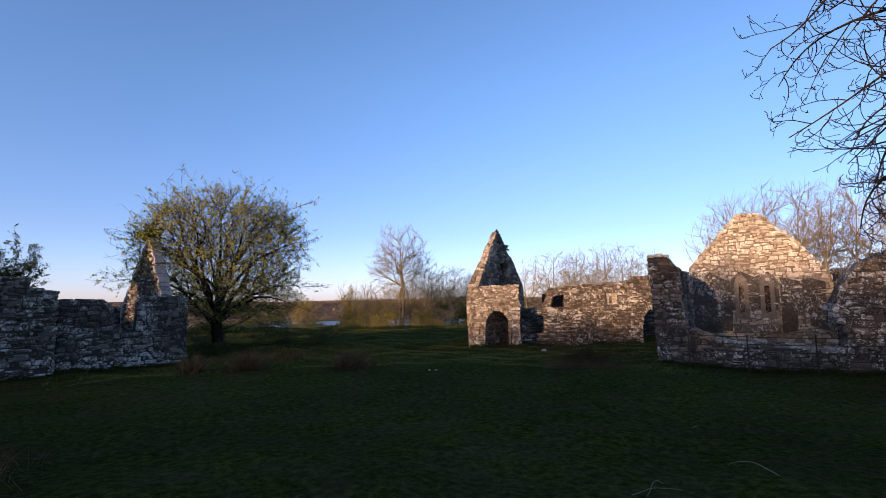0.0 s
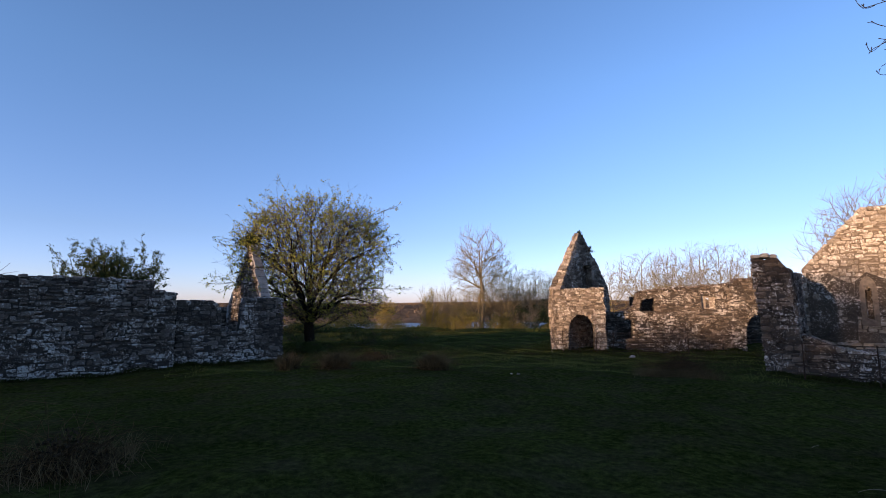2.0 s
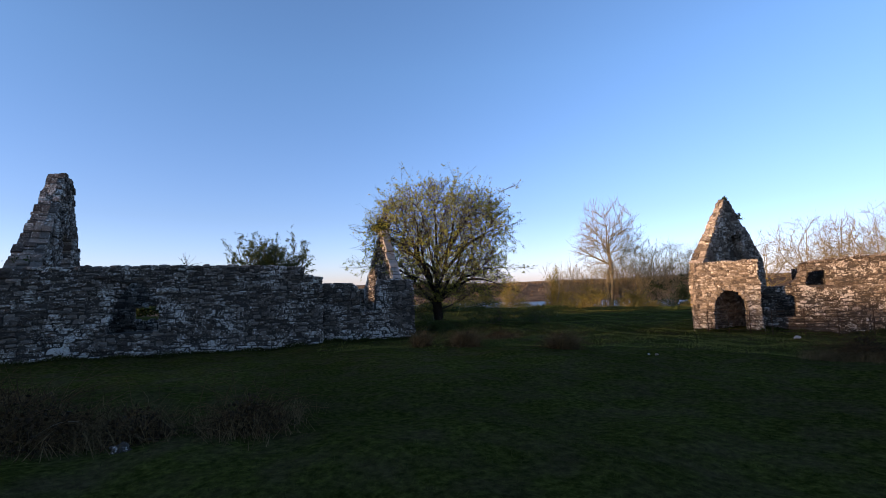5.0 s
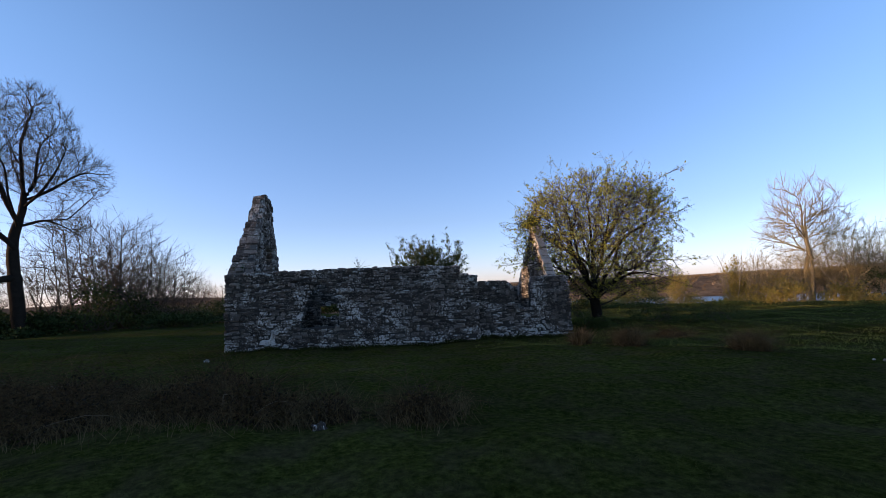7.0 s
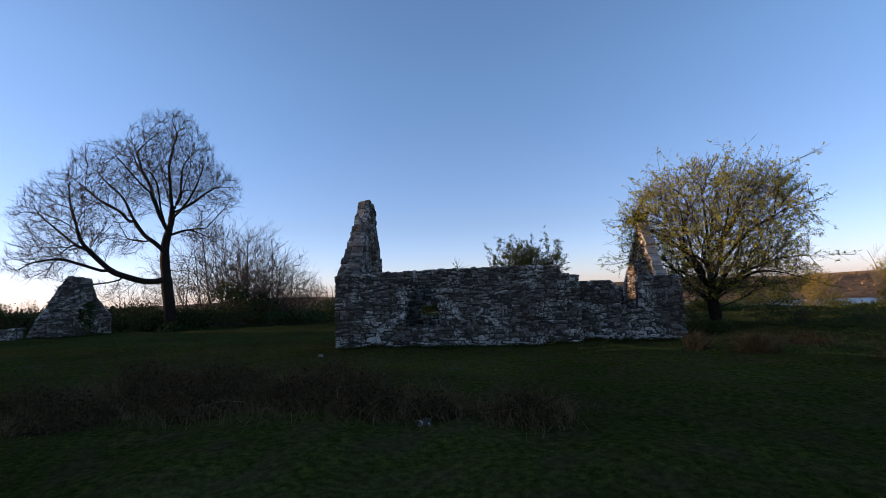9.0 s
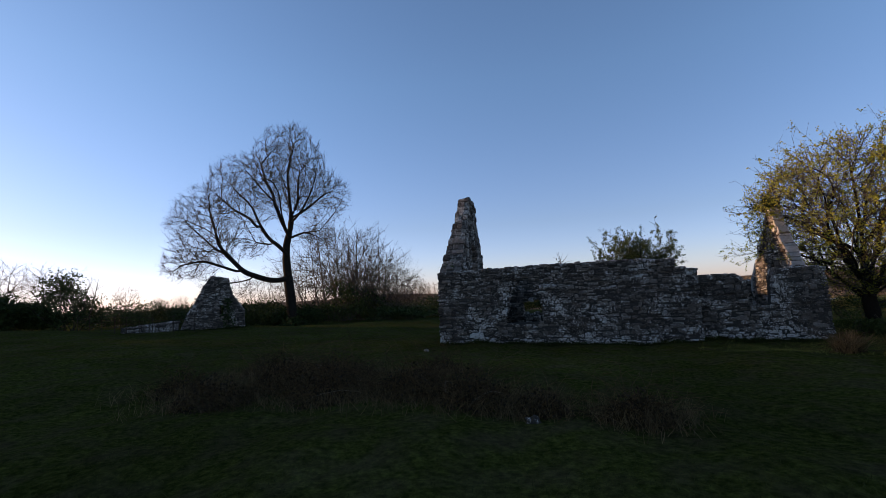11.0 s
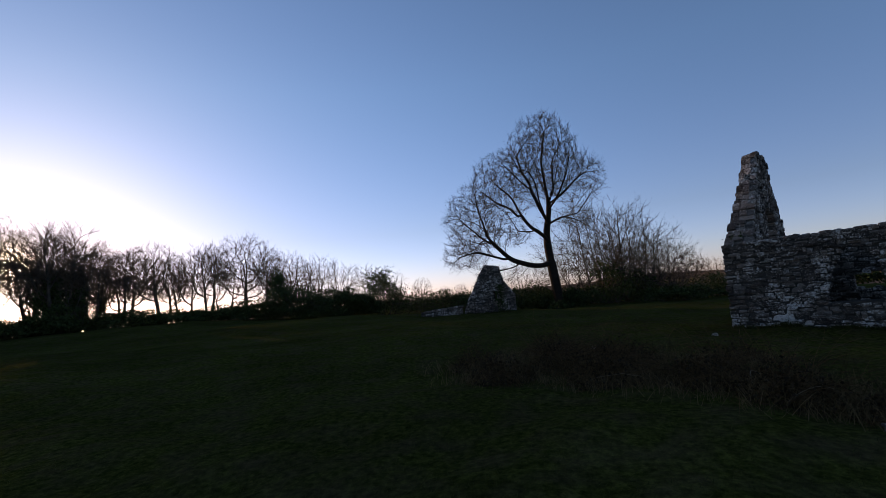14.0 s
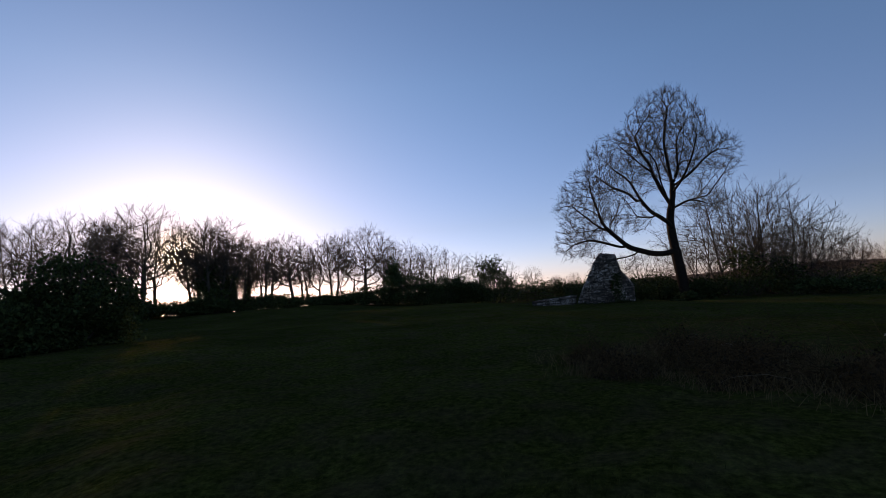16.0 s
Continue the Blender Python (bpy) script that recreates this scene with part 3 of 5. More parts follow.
on_wall("plaster", lancet_gable, [(GL + 0.1, -0.1), (L1 - 0.35, 0.05), (L1 - 0.27, 1.4), (L1 - 0.3, 2.3), (L1 - 0.7, 2.5), (L1 - 1.1, 2.8), (GL + 0.5, 2.72), (GL + 0.1, 2.85)], (), PLASTER, "weathered dark plaster")
on_wall("plaster", lancet_gable, [(L2 + 0.55, 0.0), (NX - 0.05, 0.1), (NX, 0.35), (NX, 0.84), (NX + 0.4, 0.86), (NX + 0.42, 0.35), (GR - 0.15, 0.15), (GR - 0.1, 2.2), (GR - 0.7, 2.4), (L2 + 1.3, 2.25), (L2 + 0.6, 2.45)], (), PLASTER, "weathered dark plaster")
# Two more added slabs keep bright sky out of the lancets.
on_wall("window_blocking", lancet_gable, arch(L1 - 0.1, L1 + 0.3, 0.8, 2.0, 2.3), (), STONE_BROWN_SHADED, "added backing that keeps a lancet dark", -0.4)
on_wall("window_blocking", lancet_gable, arch(L2 - 0.1, L2 + 0.3, 0.8, 2.0, 2.3), (), STONE_BROWN_SHADED, "added backing that keeps a lancet dark", -0.46)
on_wall("plaster", lancet_gable, [(L1 - 0.33, 1.0), (L1 - 0.12, 0.98), (L1 + 0.1, 0.78), (L1 + 0.34, 0.96), (L2 - 0.16, 1.0), (L2 + 0.1, 0.8), (L2 + 0.36, 1.0), (L2 + 0.53, 1.02), (L2 + 0.52, 2.3), (L2 + 0.2, 2.72), (L1 + 0.6, 2.5), (L1 + 0.1, 2.78), (L1 - 0.28, 2.4)],
        [arch(L1, L1 + 0.2, 0.86, 1.98, 2.2), arch(L2, L2 + 0.2, 0.9, 2.0, 2.22)], PLASTER, "weathered plaster round the lancets", 0.046)
on_wall("plaster", lancet_gable, [(L1 - 0.3, -0.05), (L2 + 0.5, -0.02), (L2 + 0.46, 0.3), (L2 + 0.1, 0.42), (L1 + 0.5, 0.34), (L1 - 0.28, 0.38)], (), PLASTER, "weathered dark plaster", 0.046)
for lx in (L1, L2):
    on_wall("lancet_surround", lancet_gable, arch(lx - 0.17, lx + 0.37, 0.62, 2.05, 2.6), [arch(lx, lx + 0.2, 0.86, 1.98, 2.2)], PLASTER_PALE, "pale dressed window surround", 0.055)
rubble_wall("side_wall", transept, tr(0.78, 0.6), TN, 0.7,
            [(0, -1.1), (6.6, -1.1), (6.6, 2.8), (3.5, 2.7), (2.2, 2.55), (1.0, 2.6), (0, 2.75)], (), STONE_GREY, seed=35, pick=(0, 4), label="shaded side wall of rubble")
rubble_wall("far_side_wall", transept, tr(6.85, 0.8), TN, 0.7,
            [(0, -1.1), (6.4, -1.1), (6.4, 2.75), (3.5, 2.5), (1.4, 2.7), (0, 2.9)], (), STONE_BROWN_SHADED, seed=36, label="inner side wall of the transept")
for k, (u, v, w, d, h, tilt) in enumerate(((-0.07, 0.1, 0.3, 0.34, 0.13, 4), (0.2, 0.06, 0.27, 0.42, 0.17, -3), (0.42, 0.14, 0.2, 0.3, 0.12, 9), (0.02, 0.46, 0.36, 0.36, 0.14, -5), (0.34, 0.48, 0.28, 0.34, 0.11, 6))):
    ob = new("coping_stone", unit_stone(STONE_GABLE, k + 3))
    ob.parent = transept
    ob.matrix_basis = Matrix.Translation((*tr(u, v), 3.05 + h / 2)) @ Matrix.Rotation(math.atan2(TU.y, TU.x), 4, "Z") @ Matrix.Rotation(radians(tilt), 4, "Y") @ Matrix.Diagonal((w, d, h, 1))

# ---- the far ruined gable by the ash ----
far_gable = thing("gable_ruin", "small isolated grey rubble gable beside a bare ash tree", "ruin")
rubble_wall("gable_wall", far_gable, (-39.0, -3.3), (0.1, 1), 0.8,
            [(-1.75, -0.3), (2.75, -0.3), (2.72, 1.3), (1.89, 2.58), (1.57, 3.83), (0.46, 4.02), (0.01, 3.34), (-1.26, 1.0)],
            [[(1.05, 0.9), (1.27, 0.9), (1.28, 1.75), (1.07, 1.8)]], STONE_GREY, (0.12, 0.22), (0.15, 0.45), seed=41, pick=(-2, 3), label="ruined gable with a narrow doorway slit")
rubble_wall("low_ruin_wall", far_gable, (-39.3, -8.6), (0.08, 1), 0.7,
            [(0, -0.3), (3.6, -0.3), (3.6, 0.85), (2.0, 0.7), (0, 0.55)], (), STONE_GREY, (0.18, 0.3), (0.25, 0.7), seed=42, both=False, label="low tumbled grey wall")


# ---- trees ----
def unit(v):
    return v / (np.linalg.norm(v, axis=-1, keepdims=True) + 1e-9)


def stems(rng, p, d, length, r, k, wob, up, tip=0.35, curl=0.0):
    """Curving tapered branches: paths (N, k+1, 3) and their radii."""
    paths, rad = [p], [r]
    d = unit(d)
    axis = rng.normal(0, curl, d.shape) if curl else None
    for i in range(k):
        if curl:
            d = d + np.cross(axis, d) / k
        d = unit(d + rng.normal(0, wob, d.shape) + np.array([0, 0, up]) / k)
        p = p + d * (length / k)[:, None]
        paths.append(p)
        rad.append(r * (1 - (1 - tip) * (i + 1) / k))
    return np.stack(paths, 1), np.stack(rad, 1)


def side_shoots(rng, paths, rad, n, t0, t1, angle, ratio, k, wob, up, shrink=0.55, tip=0.35, rmin=0.004, absolute=None, fall=0.65, curl=0.0):
    """n shoots on every branch, between t0 and t1 of its length."""
    count, kk = paths.shape[0], paths.shape[1] - 1
    t = (t0 + (t1 - t0) * (np.arange(n)[None] + rng.uniform(0, 1, (count, n))) / n).ravel()
    i = np.repeat(np.arange(count), n)
    s = np.clip(t * kk, 0, kk - 1e-4)
    a = s.astype(int)
    w = (s - a)[:, None]
    p = paths[i, a] * (1 - w) + paths[i, a + 1] * w
    tan = unit(paths[i, a + 1] - paths[i, a])
    whole = np.linalg.norm(np.diff(paths, axis=1), axis=2).sum(1)[i]
    r = rad[i, a] * shrink
    q = unit(np.cross(tan, rng.normal(0, 1, tan.shape)))
    an = np.radians(angle) * rng.uniform(0.7, 1.3, len(t))[:, None]
    d = np.cos(an) * tan + np.sin(an) * q
    length = (whole if absolute is None else absolute) * ratio * (1.15 - fall * t) * rng.uniform(0.6, 1.25, len(t))
    return stems(rng, p, d, length, np.maximum(r, rmin), k, wob, up, tip, curl)


def tubes(levels, sides):
    """One mesh's vertices and faces out of many tapered tubes."""
    vs, fs, base = [], [], 0
    for (paths, rad), m in zip(levels, sides):
        n, k = paths.shape[:2]
        tan = unit(np.gradient(paths, axis=1))
        ref = np.where(np.abs(tan[..., 2:3]) > 0.9, np.array([1.0, 0, 0]), np.array([0, 0, 1.0]))
        a = unit(np.cross(tan, ref))
        b = np.cross(tan, a)
        ang = np.arange(m) * 2 * np.pi / m
        ring = paths[:, :, None] + rad[:, :, None, None] * (np.cos(ang)[:, None] * a[:, :, None] + np.sin(ang)[:, None] * b[:, :, None])
        vs.append(ring.reshape(-1, 3))
        idx = base + np.arange(n * k * m).reshape(n, k, m)
        nx = np.roll(idx, -1, axis=2)
        fs.append(np.stack([idx[:, :-1], nx[:, :-1], nx[:, 1:], idx[:, 1:]], -1).reshape(-1, 4))
        base += n * k * m
    return np.concatenate(vs), np.concatenate(fs)


def reach(rng, pos, parent, goals, near=11, power=1.9, wob=0.0):
    """Branches that run from the limbs to scattered buds by the cheapest way, so that they join and part as boughs do."""
    base = len(pos)
    pts = np.concatenate([np.array(pos, float), goals])
    n = len(pts)
    close = np.empty((n, near), int)
    for a in range(0, n, 400):
        block = pts[a:a + 400]
        d = (block ** 2).sum(1)[:, None] + (pts ** 2).sum(1)[None] - 2 * block @ pts.T
        close[a:a + 400] = np.argpartition(d, near + 1, axis=1)[:, 1:near + 1]
    links = [set(row) for row in close.tolist()]
    for a, row in enumerate(close.tolist()):
        for b in row:
            links[b].add(a)
    scale = np.median(np.linalg.norm(goals - pts[close[base:, 0]], axis=1))
    cost, up, done = np.full(n, 1e18), np.full(n, -1), np.zeros(n, bool)
    bins = {}
    for a in range(base):
        up[a] = parent[a]
        cost[a] = 0.0 if parent[a] < 0 else cost[parent[a]] + 0.45 * np.linalg.norm(pts[a] - pts[parent[a]]) / scale
        bins.setdefault(int(cost[a] * 8), []).append(a)
    order = []
    flat = pts.tolist()
    level = 0
    while bins:
        if not bins.get(level):
            bins.pop(level, None)
            level += 1
            continue
        a = bins[level].pop(0)
        if done[a] or int(cost[a] * 8) < level:
            continue
        c = cost[a]
        done[a] = True
        order.append(a)
        px, py, pz = flat[a]
        q = flat[up[a]] if up[a] >= 0 else (px, py, pz - 1)
        rx, ry, rz = px - q[0], py - q[1], pz - q[2]
        rl = math.sqrt(rx * rx + ry * ry + rz * rz) + 1e-9
        for b in sorted(links[a]):
            if b < base or done[b]:
                continue
            dx, dy, dz = flat[b][0] - px, flat[b][1] - py, flat[b][2] - pz
            l = math.sqrt(dx * dx + dy * dy + dz * dz) + 1e-9
            turn = (dx * rx + dy * ry + dz * rz) / l / rl
            w = c + (l / scale) ** power * (1.9 - 1.2 * turn - 0.15 * dz / l)
            if w < cost[b]:
                cost[b], up[b] = w, a
                bins.setdefault(int(w * 8), []).append(b)
    # parents before children, the skeleton first
    order = list(range(base)) + [a for a in order if a >= base]
    place = np.full(n, -1)
    place[order] = np.arange(len(order))
    pts, up = pts[order], np.array([-1 if up[a] < 0 else place[up[a]] for a in order])
    _, load = girth(up, 1.0, 1.0)
    main = np.full(len(pts), -1)
    for a in range(1, len(pts)):
        if main[up[a]] < 0 or load[a] > load[main[up[a]]]:
            main[up[a]] = a
    free = np.arange(base, len(pts))
    free = free[main[free] >= 0]
    for _ in range(2):
        pts[free] = (pts[up[free]] + 2 * pts[free] + pts[main[free]]) / 4
    return pts, up


def skeleton(lines, step):
    """Nodes and parents of a trunk (the first line) and the limbs that leave it."""
    pos, parent = [], []
    for line in lines:
        q = np.array(line, float)
        t = np.linspace(0, 1, len(q))
        n = max(2, int(np.linalg.norm(np.diff(q, axis=0), axis=1).sum() / step))
        s = np.linspace(0, 1, n)
        c = np.stack([np.interp(s, t, q[:, i]) for i in range(3)], 1)
        for _ in range(2):
            c[1:-1] = (c[:-2] + 2 * c[1:-1] + c[2:]) / 4
        if pos:
            last = int(np.linalg.norm(np.array(pos) - c[0], axis=1).argmin())
            c = c[1:]
        else:
            last = -1
        for p in c:
            pos.append(p)
            parent.append(last)
            last = len(pos) - 1
    return pos, parent


def girth(parent, tip, power):
    """Radii by the pipe rule: a branch carries what its twigs carry."""
    n = len(parent)
    load = np.zeros(n)
    has = np.zeros(n, bool)
    has[parent[1:]] = True
    load[~has] = 1
    for i in range(n - 1, 0, -1):
        load[parent[i]] += load[i]
    return tip * load ** (1 / power), load


def branches(pos, parent, rad, load):
    """Split the grown tree into unbroken runs from fork to tip."""
    main = {}
    for i in range(1, len(parent)):
        q = parent[i]
        if q not in main or load[i] > load[main[q]]:
            main[q] = i
    runs = []
    for i in range(len(parent)):
        if i and main.get(parent[i]) == i:
            continue
        run = [i]
        while run[-1] in main:
            run.append(main[run[-1]])
        pts, r = pos[run], rad[run].copy()
        if i:
            pts = np.concatenate([pos[parent[i]][None], pts])
            r = np.concatenate([r[:1], r])
        if len(pts) > 1:
            runs.append((pts, r))
    return runs


def run_tubes(runs, sides):
    """Vertices and faces of tapered tubes of any length."""
    pts, rad = np.concatenate([p for p, r in runs]), np.concatenate([r for p, r in runs])
    mark = np.concatenate([np.full(len(p), i) for i, (p, r) in enumerate(runs)])
    n = len(pts)
    a = np.arange(n)
    joined = np.append(mark[1:] == mark[:-1], False)
    nxt = np.where(joined, a + 1, a)
    prv = np.where(np.insert(joined[:-1], 0, False), a - 1, a)
    tan = unit(pts[nxt] - pts[prv])
    ref = np.where(np.abs(tan[:, 2:3]) > 0.9, np.array([1.0, 0, 0]), np.array([0, 0, 1.0]))
    u = unit(np.cross(tan, ref))
    v = np.cross(tan, u)
    ang = np.arange(sides) * 2 * np.pi / sides
    ring = pts[:, None] + rad[:, None, None] * (np.cos(ang)[:, None] * u[:, None] + np.sin(ang)[:, None] * v[:, None])
    idx = np.arange(n * sides).reshape(n, sides)
    go = a[joined]
    f = np.stack([idx[go], np.roll(idx, -1, 1)[go], np.roll(idx, -1, 1)[go + 1], idx[go + 1]], -1).reshape(-1, 4)
    return ring.reshape(-1, 3), f


def merged(*pieces):
    vs, fs, base = [], [], 0
    for v, f in pieces:
        vs.append(v)
        fs.append(f + base)
        base += len(v)
    return np.concatenate(vs), np.concatenate(fs)


def domes(rng, n, *balls):
    """Goals scattered in ellipsoids (x, y, z, rx, ry, rz, share)."""
    out = []
    for x, y, z, rx, ry, rz, share in balls:
        m = int(n * share)
        d = unit(rng.normal(0, 1, (m, 3)))
        out.append(np.array([x, y, z]) + d * (rng.uniform(0.01, 1, (m, 1)) ** (1 / 2.7)) * np.array([rx, ry, rz]))
    return np.concatenate(out)


def grown_tree(rng, lines, goals, step, tip, power, twigs, twig_length, twig_up=0.5, thick=0.05, twig_radius=None, twig_parts=1):
    """Skin of a grown tree: (stout limbs, thin branches with twigs) and the twigs' paths."""
    pos, parent = reach(rng, *skeleton(lines, step), goals)
    rad, load = girth(parent, tip, power)
    runs = branches(pos, parent, rad, load)
    stout = [r for r in runs if r[1][0] > thick]
    thin = [r for r in runs if r[1][0] <= thick]
    ends = np.where(rad < tip * 2.6)[0]
    ends = np.repeat(ends[ends > 0], twigs)
    d = unit(unit(pos[ends] - pos[parent[ends]]) + rng.normal(0, 0.42, (len(ends), 3)))
    w = rng.uniform(0, 1, (len(ends), 1))
    start = pos[ends] * w + pos[parent[ends]] * (1 - w)
    spray = stems(rng, start, d, twig_length * rng.uniform(0.5, 1.3, len(ends)), np.full(len(ends), (twig_radius or tip * 0.8)), twig_parts, 0.12, twig_up, 0.6)
    limbs = run_tubes(stout, 7)
    fine = merged(run_tubes(thin, 3), tubes([spray], [3]))
    return limbs, fine, spray


def wander(rng, points, n=9, amount=0.05):
    """The line through a few points, smoothed and wandering a little."""
    p = trunk_path(points, 1, 1, n)[0][0]
    off = np.cumsum(rng.normal(0, 1, p.shape), axis=0)
    t = np.linspace(0, 1, len(p))[:, None]
    off = off - off[:1] - (off[-1:] - off[:1]) * t
    return p + off * amount * np.linalg.norm(p[-1] - p[0]) / len(p) ** 0.5


def fan(rng, n, rx, ry, z0, top, low=5, high=85, start=(0.0, 0.0), rise=0.0, sag=0.1):
    """Lines of n limbs that leave a stem between z0 and z0 + rise and end inside a dome."""
    out = []
    for i in range(n):
        f = (i + 0.5) / n
        el = radians(low + (high - low) * f ** 0.85)
        az = i * 2.39996 + rng.uniform(-0.35, 0.35)
        full = rng.uniform(0.55, 0.8)
        a = np.array([start[0], start[1], z0 + rise * f])
        b = np.array([start[0] + math.cos(el) * math.cos(az) * rx * full, start[1] + math.cos(el) * math.sin(az) * ry * full, z0 + (top - z0) * math.sin(el) * full])
        side = np.array([math.cos(az) * rx, math.sin(az) * ry, 0]) * sag * math.cos(el)
        m1 = a + (b - a) * 0.3 + side * 0.8 - np.array([0, 0, sag * top * 0.25])
        m2 = a + (b - a) * 0.65 + side - np.array([0, 0, sag * top * 0.3])
        out.append(wander(rng, [a, m1, m2, b]))
    return out


def leaf_quads(rng, p, size, droop=0.0):
    """Small folded leaves at the points p."""
    n = len(p)
    d = unit(rng.normal(0, 1, (n, 3)) + np.array([0, 0, -droop]))
    s = unit(np.cross(d, rng.normal(0, 1, (n, 3))))
    l = size * rng.uniform(0.6, 1.4, (n, 1))
    v = np.stack([p, p + d * l * 0.5 + s * l * 0.32, p + d * l, p + d * l * 0.5 - s * l * 0.32], 1)
    return v.reshape(-1, 3), np.arange(n * 4).reshape(n, 4)


def points_on(rng, level, n, t0=0.2):
    paths = level[0]
    i = rng.integers(len(paths), size=n)
    s = rng.uniform(t0, 1, n) * (paths.shape[1] - 1.001)
    a = s.astype(int)
    w = (s - a)[:, None]
    return paths[i, a] * (1 - w) + paths[i, a + 1] * w


def blade_mesh(name, p, d, s, h, bend, material):
    """Grass blades: a narrow base and a bent tip each."""
    n = len(p)
    mid = p + d * h * 0.55 + bend * 0.3
    v = np.stack([p - s, p + s, mid + s * 0.75, mid - s * 0.75, p + d * h + bend], 1).reshape(-1, 3)
    k = np.arange(n)[:, None] * 5
    f = (k + np.array([0, 1, 2, 3])).tolist() + (k + np.array([3, 2, 4])).tolist()
    return mesh_of(name, v, f, material)


def trunk_path(points, r0, r1, k=10):
    """A limb through a few given points, smoothed."""
    p = np.array(points, float)
    t = np.linspace(0, 1, len(p))
    s = np.linspace(0, 1, k + 1)
    q = np.stack([np.interp(s, t, p[:, i]) for i in range(3)], 1)
    for _ in range(2):
        q[1:-1] = (q[:-2] + 2 * q[1:-1] + q[2:]) / 4
    return q[None], np.linspace(r0, r1, k + 1)[None]


def bare_tree_meshes(seed, bark, twig, width=0.34, forks=1, limbs=7, goals=500, twigs=3, low=0.22, tip=0.0135, spread=0.08, sag=0.12, deep=0.36):
    """A bare tree 12 m high: one or more stems that part into limbs under a rounded twiggy crown."""
    rng = np.random.default_rng(seed)
    h = 12.0
    lines, balls = [], []
    for i in range(forks):
        a = i * 6.28 / forks + rng.uniform(-0.5, 0.5)
        r = 0.0 if forks == 1 else h * spread * rng.uniform(0.7, 1.3)
        head = (math.cos(a) * r + rng.normal(0, 0.12), math.sin(a) * r + rng.normal(0, 0.12))
        top = h * rng.uniform(0.88, 1.0) if i else h
        base = (0, 0, -0.4) if i == 0 else (0, 0, 0.2)
        lines.append(wander(rng, [base, (head[0] * 0.6, head[1] * 0.6, h * low * 0.6), (*head, h * low * 1.15), (head[0] * 1.5, head[1] * 1.5, top * 0.6), (head[0] * 1.7, head[1] * 1.7, top * 0.8)], 9, 0.04))
        wide = h * width * (1.0 if forks == 1 else 0.82)
        lines += fan(rng, max(3, limbs // forks), wide, wide, h * low, top, 14, 62, head, h * 0.26, sag)
        balls.append((head[0] * 1.5, head[1] * 1.5, top - h * deep, wide, wide, h * deep, 0.72 / forks))
        for k in range(3):
            b = rng.uniform(0, 6.28)
            balls.append((head[0] + math.cos(b) * wide * 0.66, head[1] + math.sin(b) * wide * 0.66, top - h * deep * rng.uniform(1.0, 1.6), wide * 0.48, wide * 0.48, h * deep * 0.4, 0.28 / forks / 3))
    limbs_, fine, spray = grown_tree(rng, lines, domes(rng, goals, *balls), 0.36, tip, 2.1, twigs, 0.85, 0.4, 0.07, tip * 0.7)
    return mesh_of("trunk", *limbs_, bark, True), mesh_of("crown", *fine, twig, True)


def bare_tree(meshes, x, y, name="bare_tree", label="bare winter tree with a fine twiggy crown", turn=0.0, scale=1.0, group="", sink=0.15):
    root = thing(name, label, "tree", group)
    part("trunk", meshes[0], root)
    part("crown", meshes[1], root, "bare twigs")
    root.matrix_world = Matrix.Translation((x, y, gz(x, y) - sink)) @ Matrix.Rotation(radians(turn), 4, "Z") @ Matrix.Scale(scale, 4)
    return root


def polar(yaw, dist):
    return -math.sin(radians(yaw)) * dist, math.cos(radians(yaw)) * dist


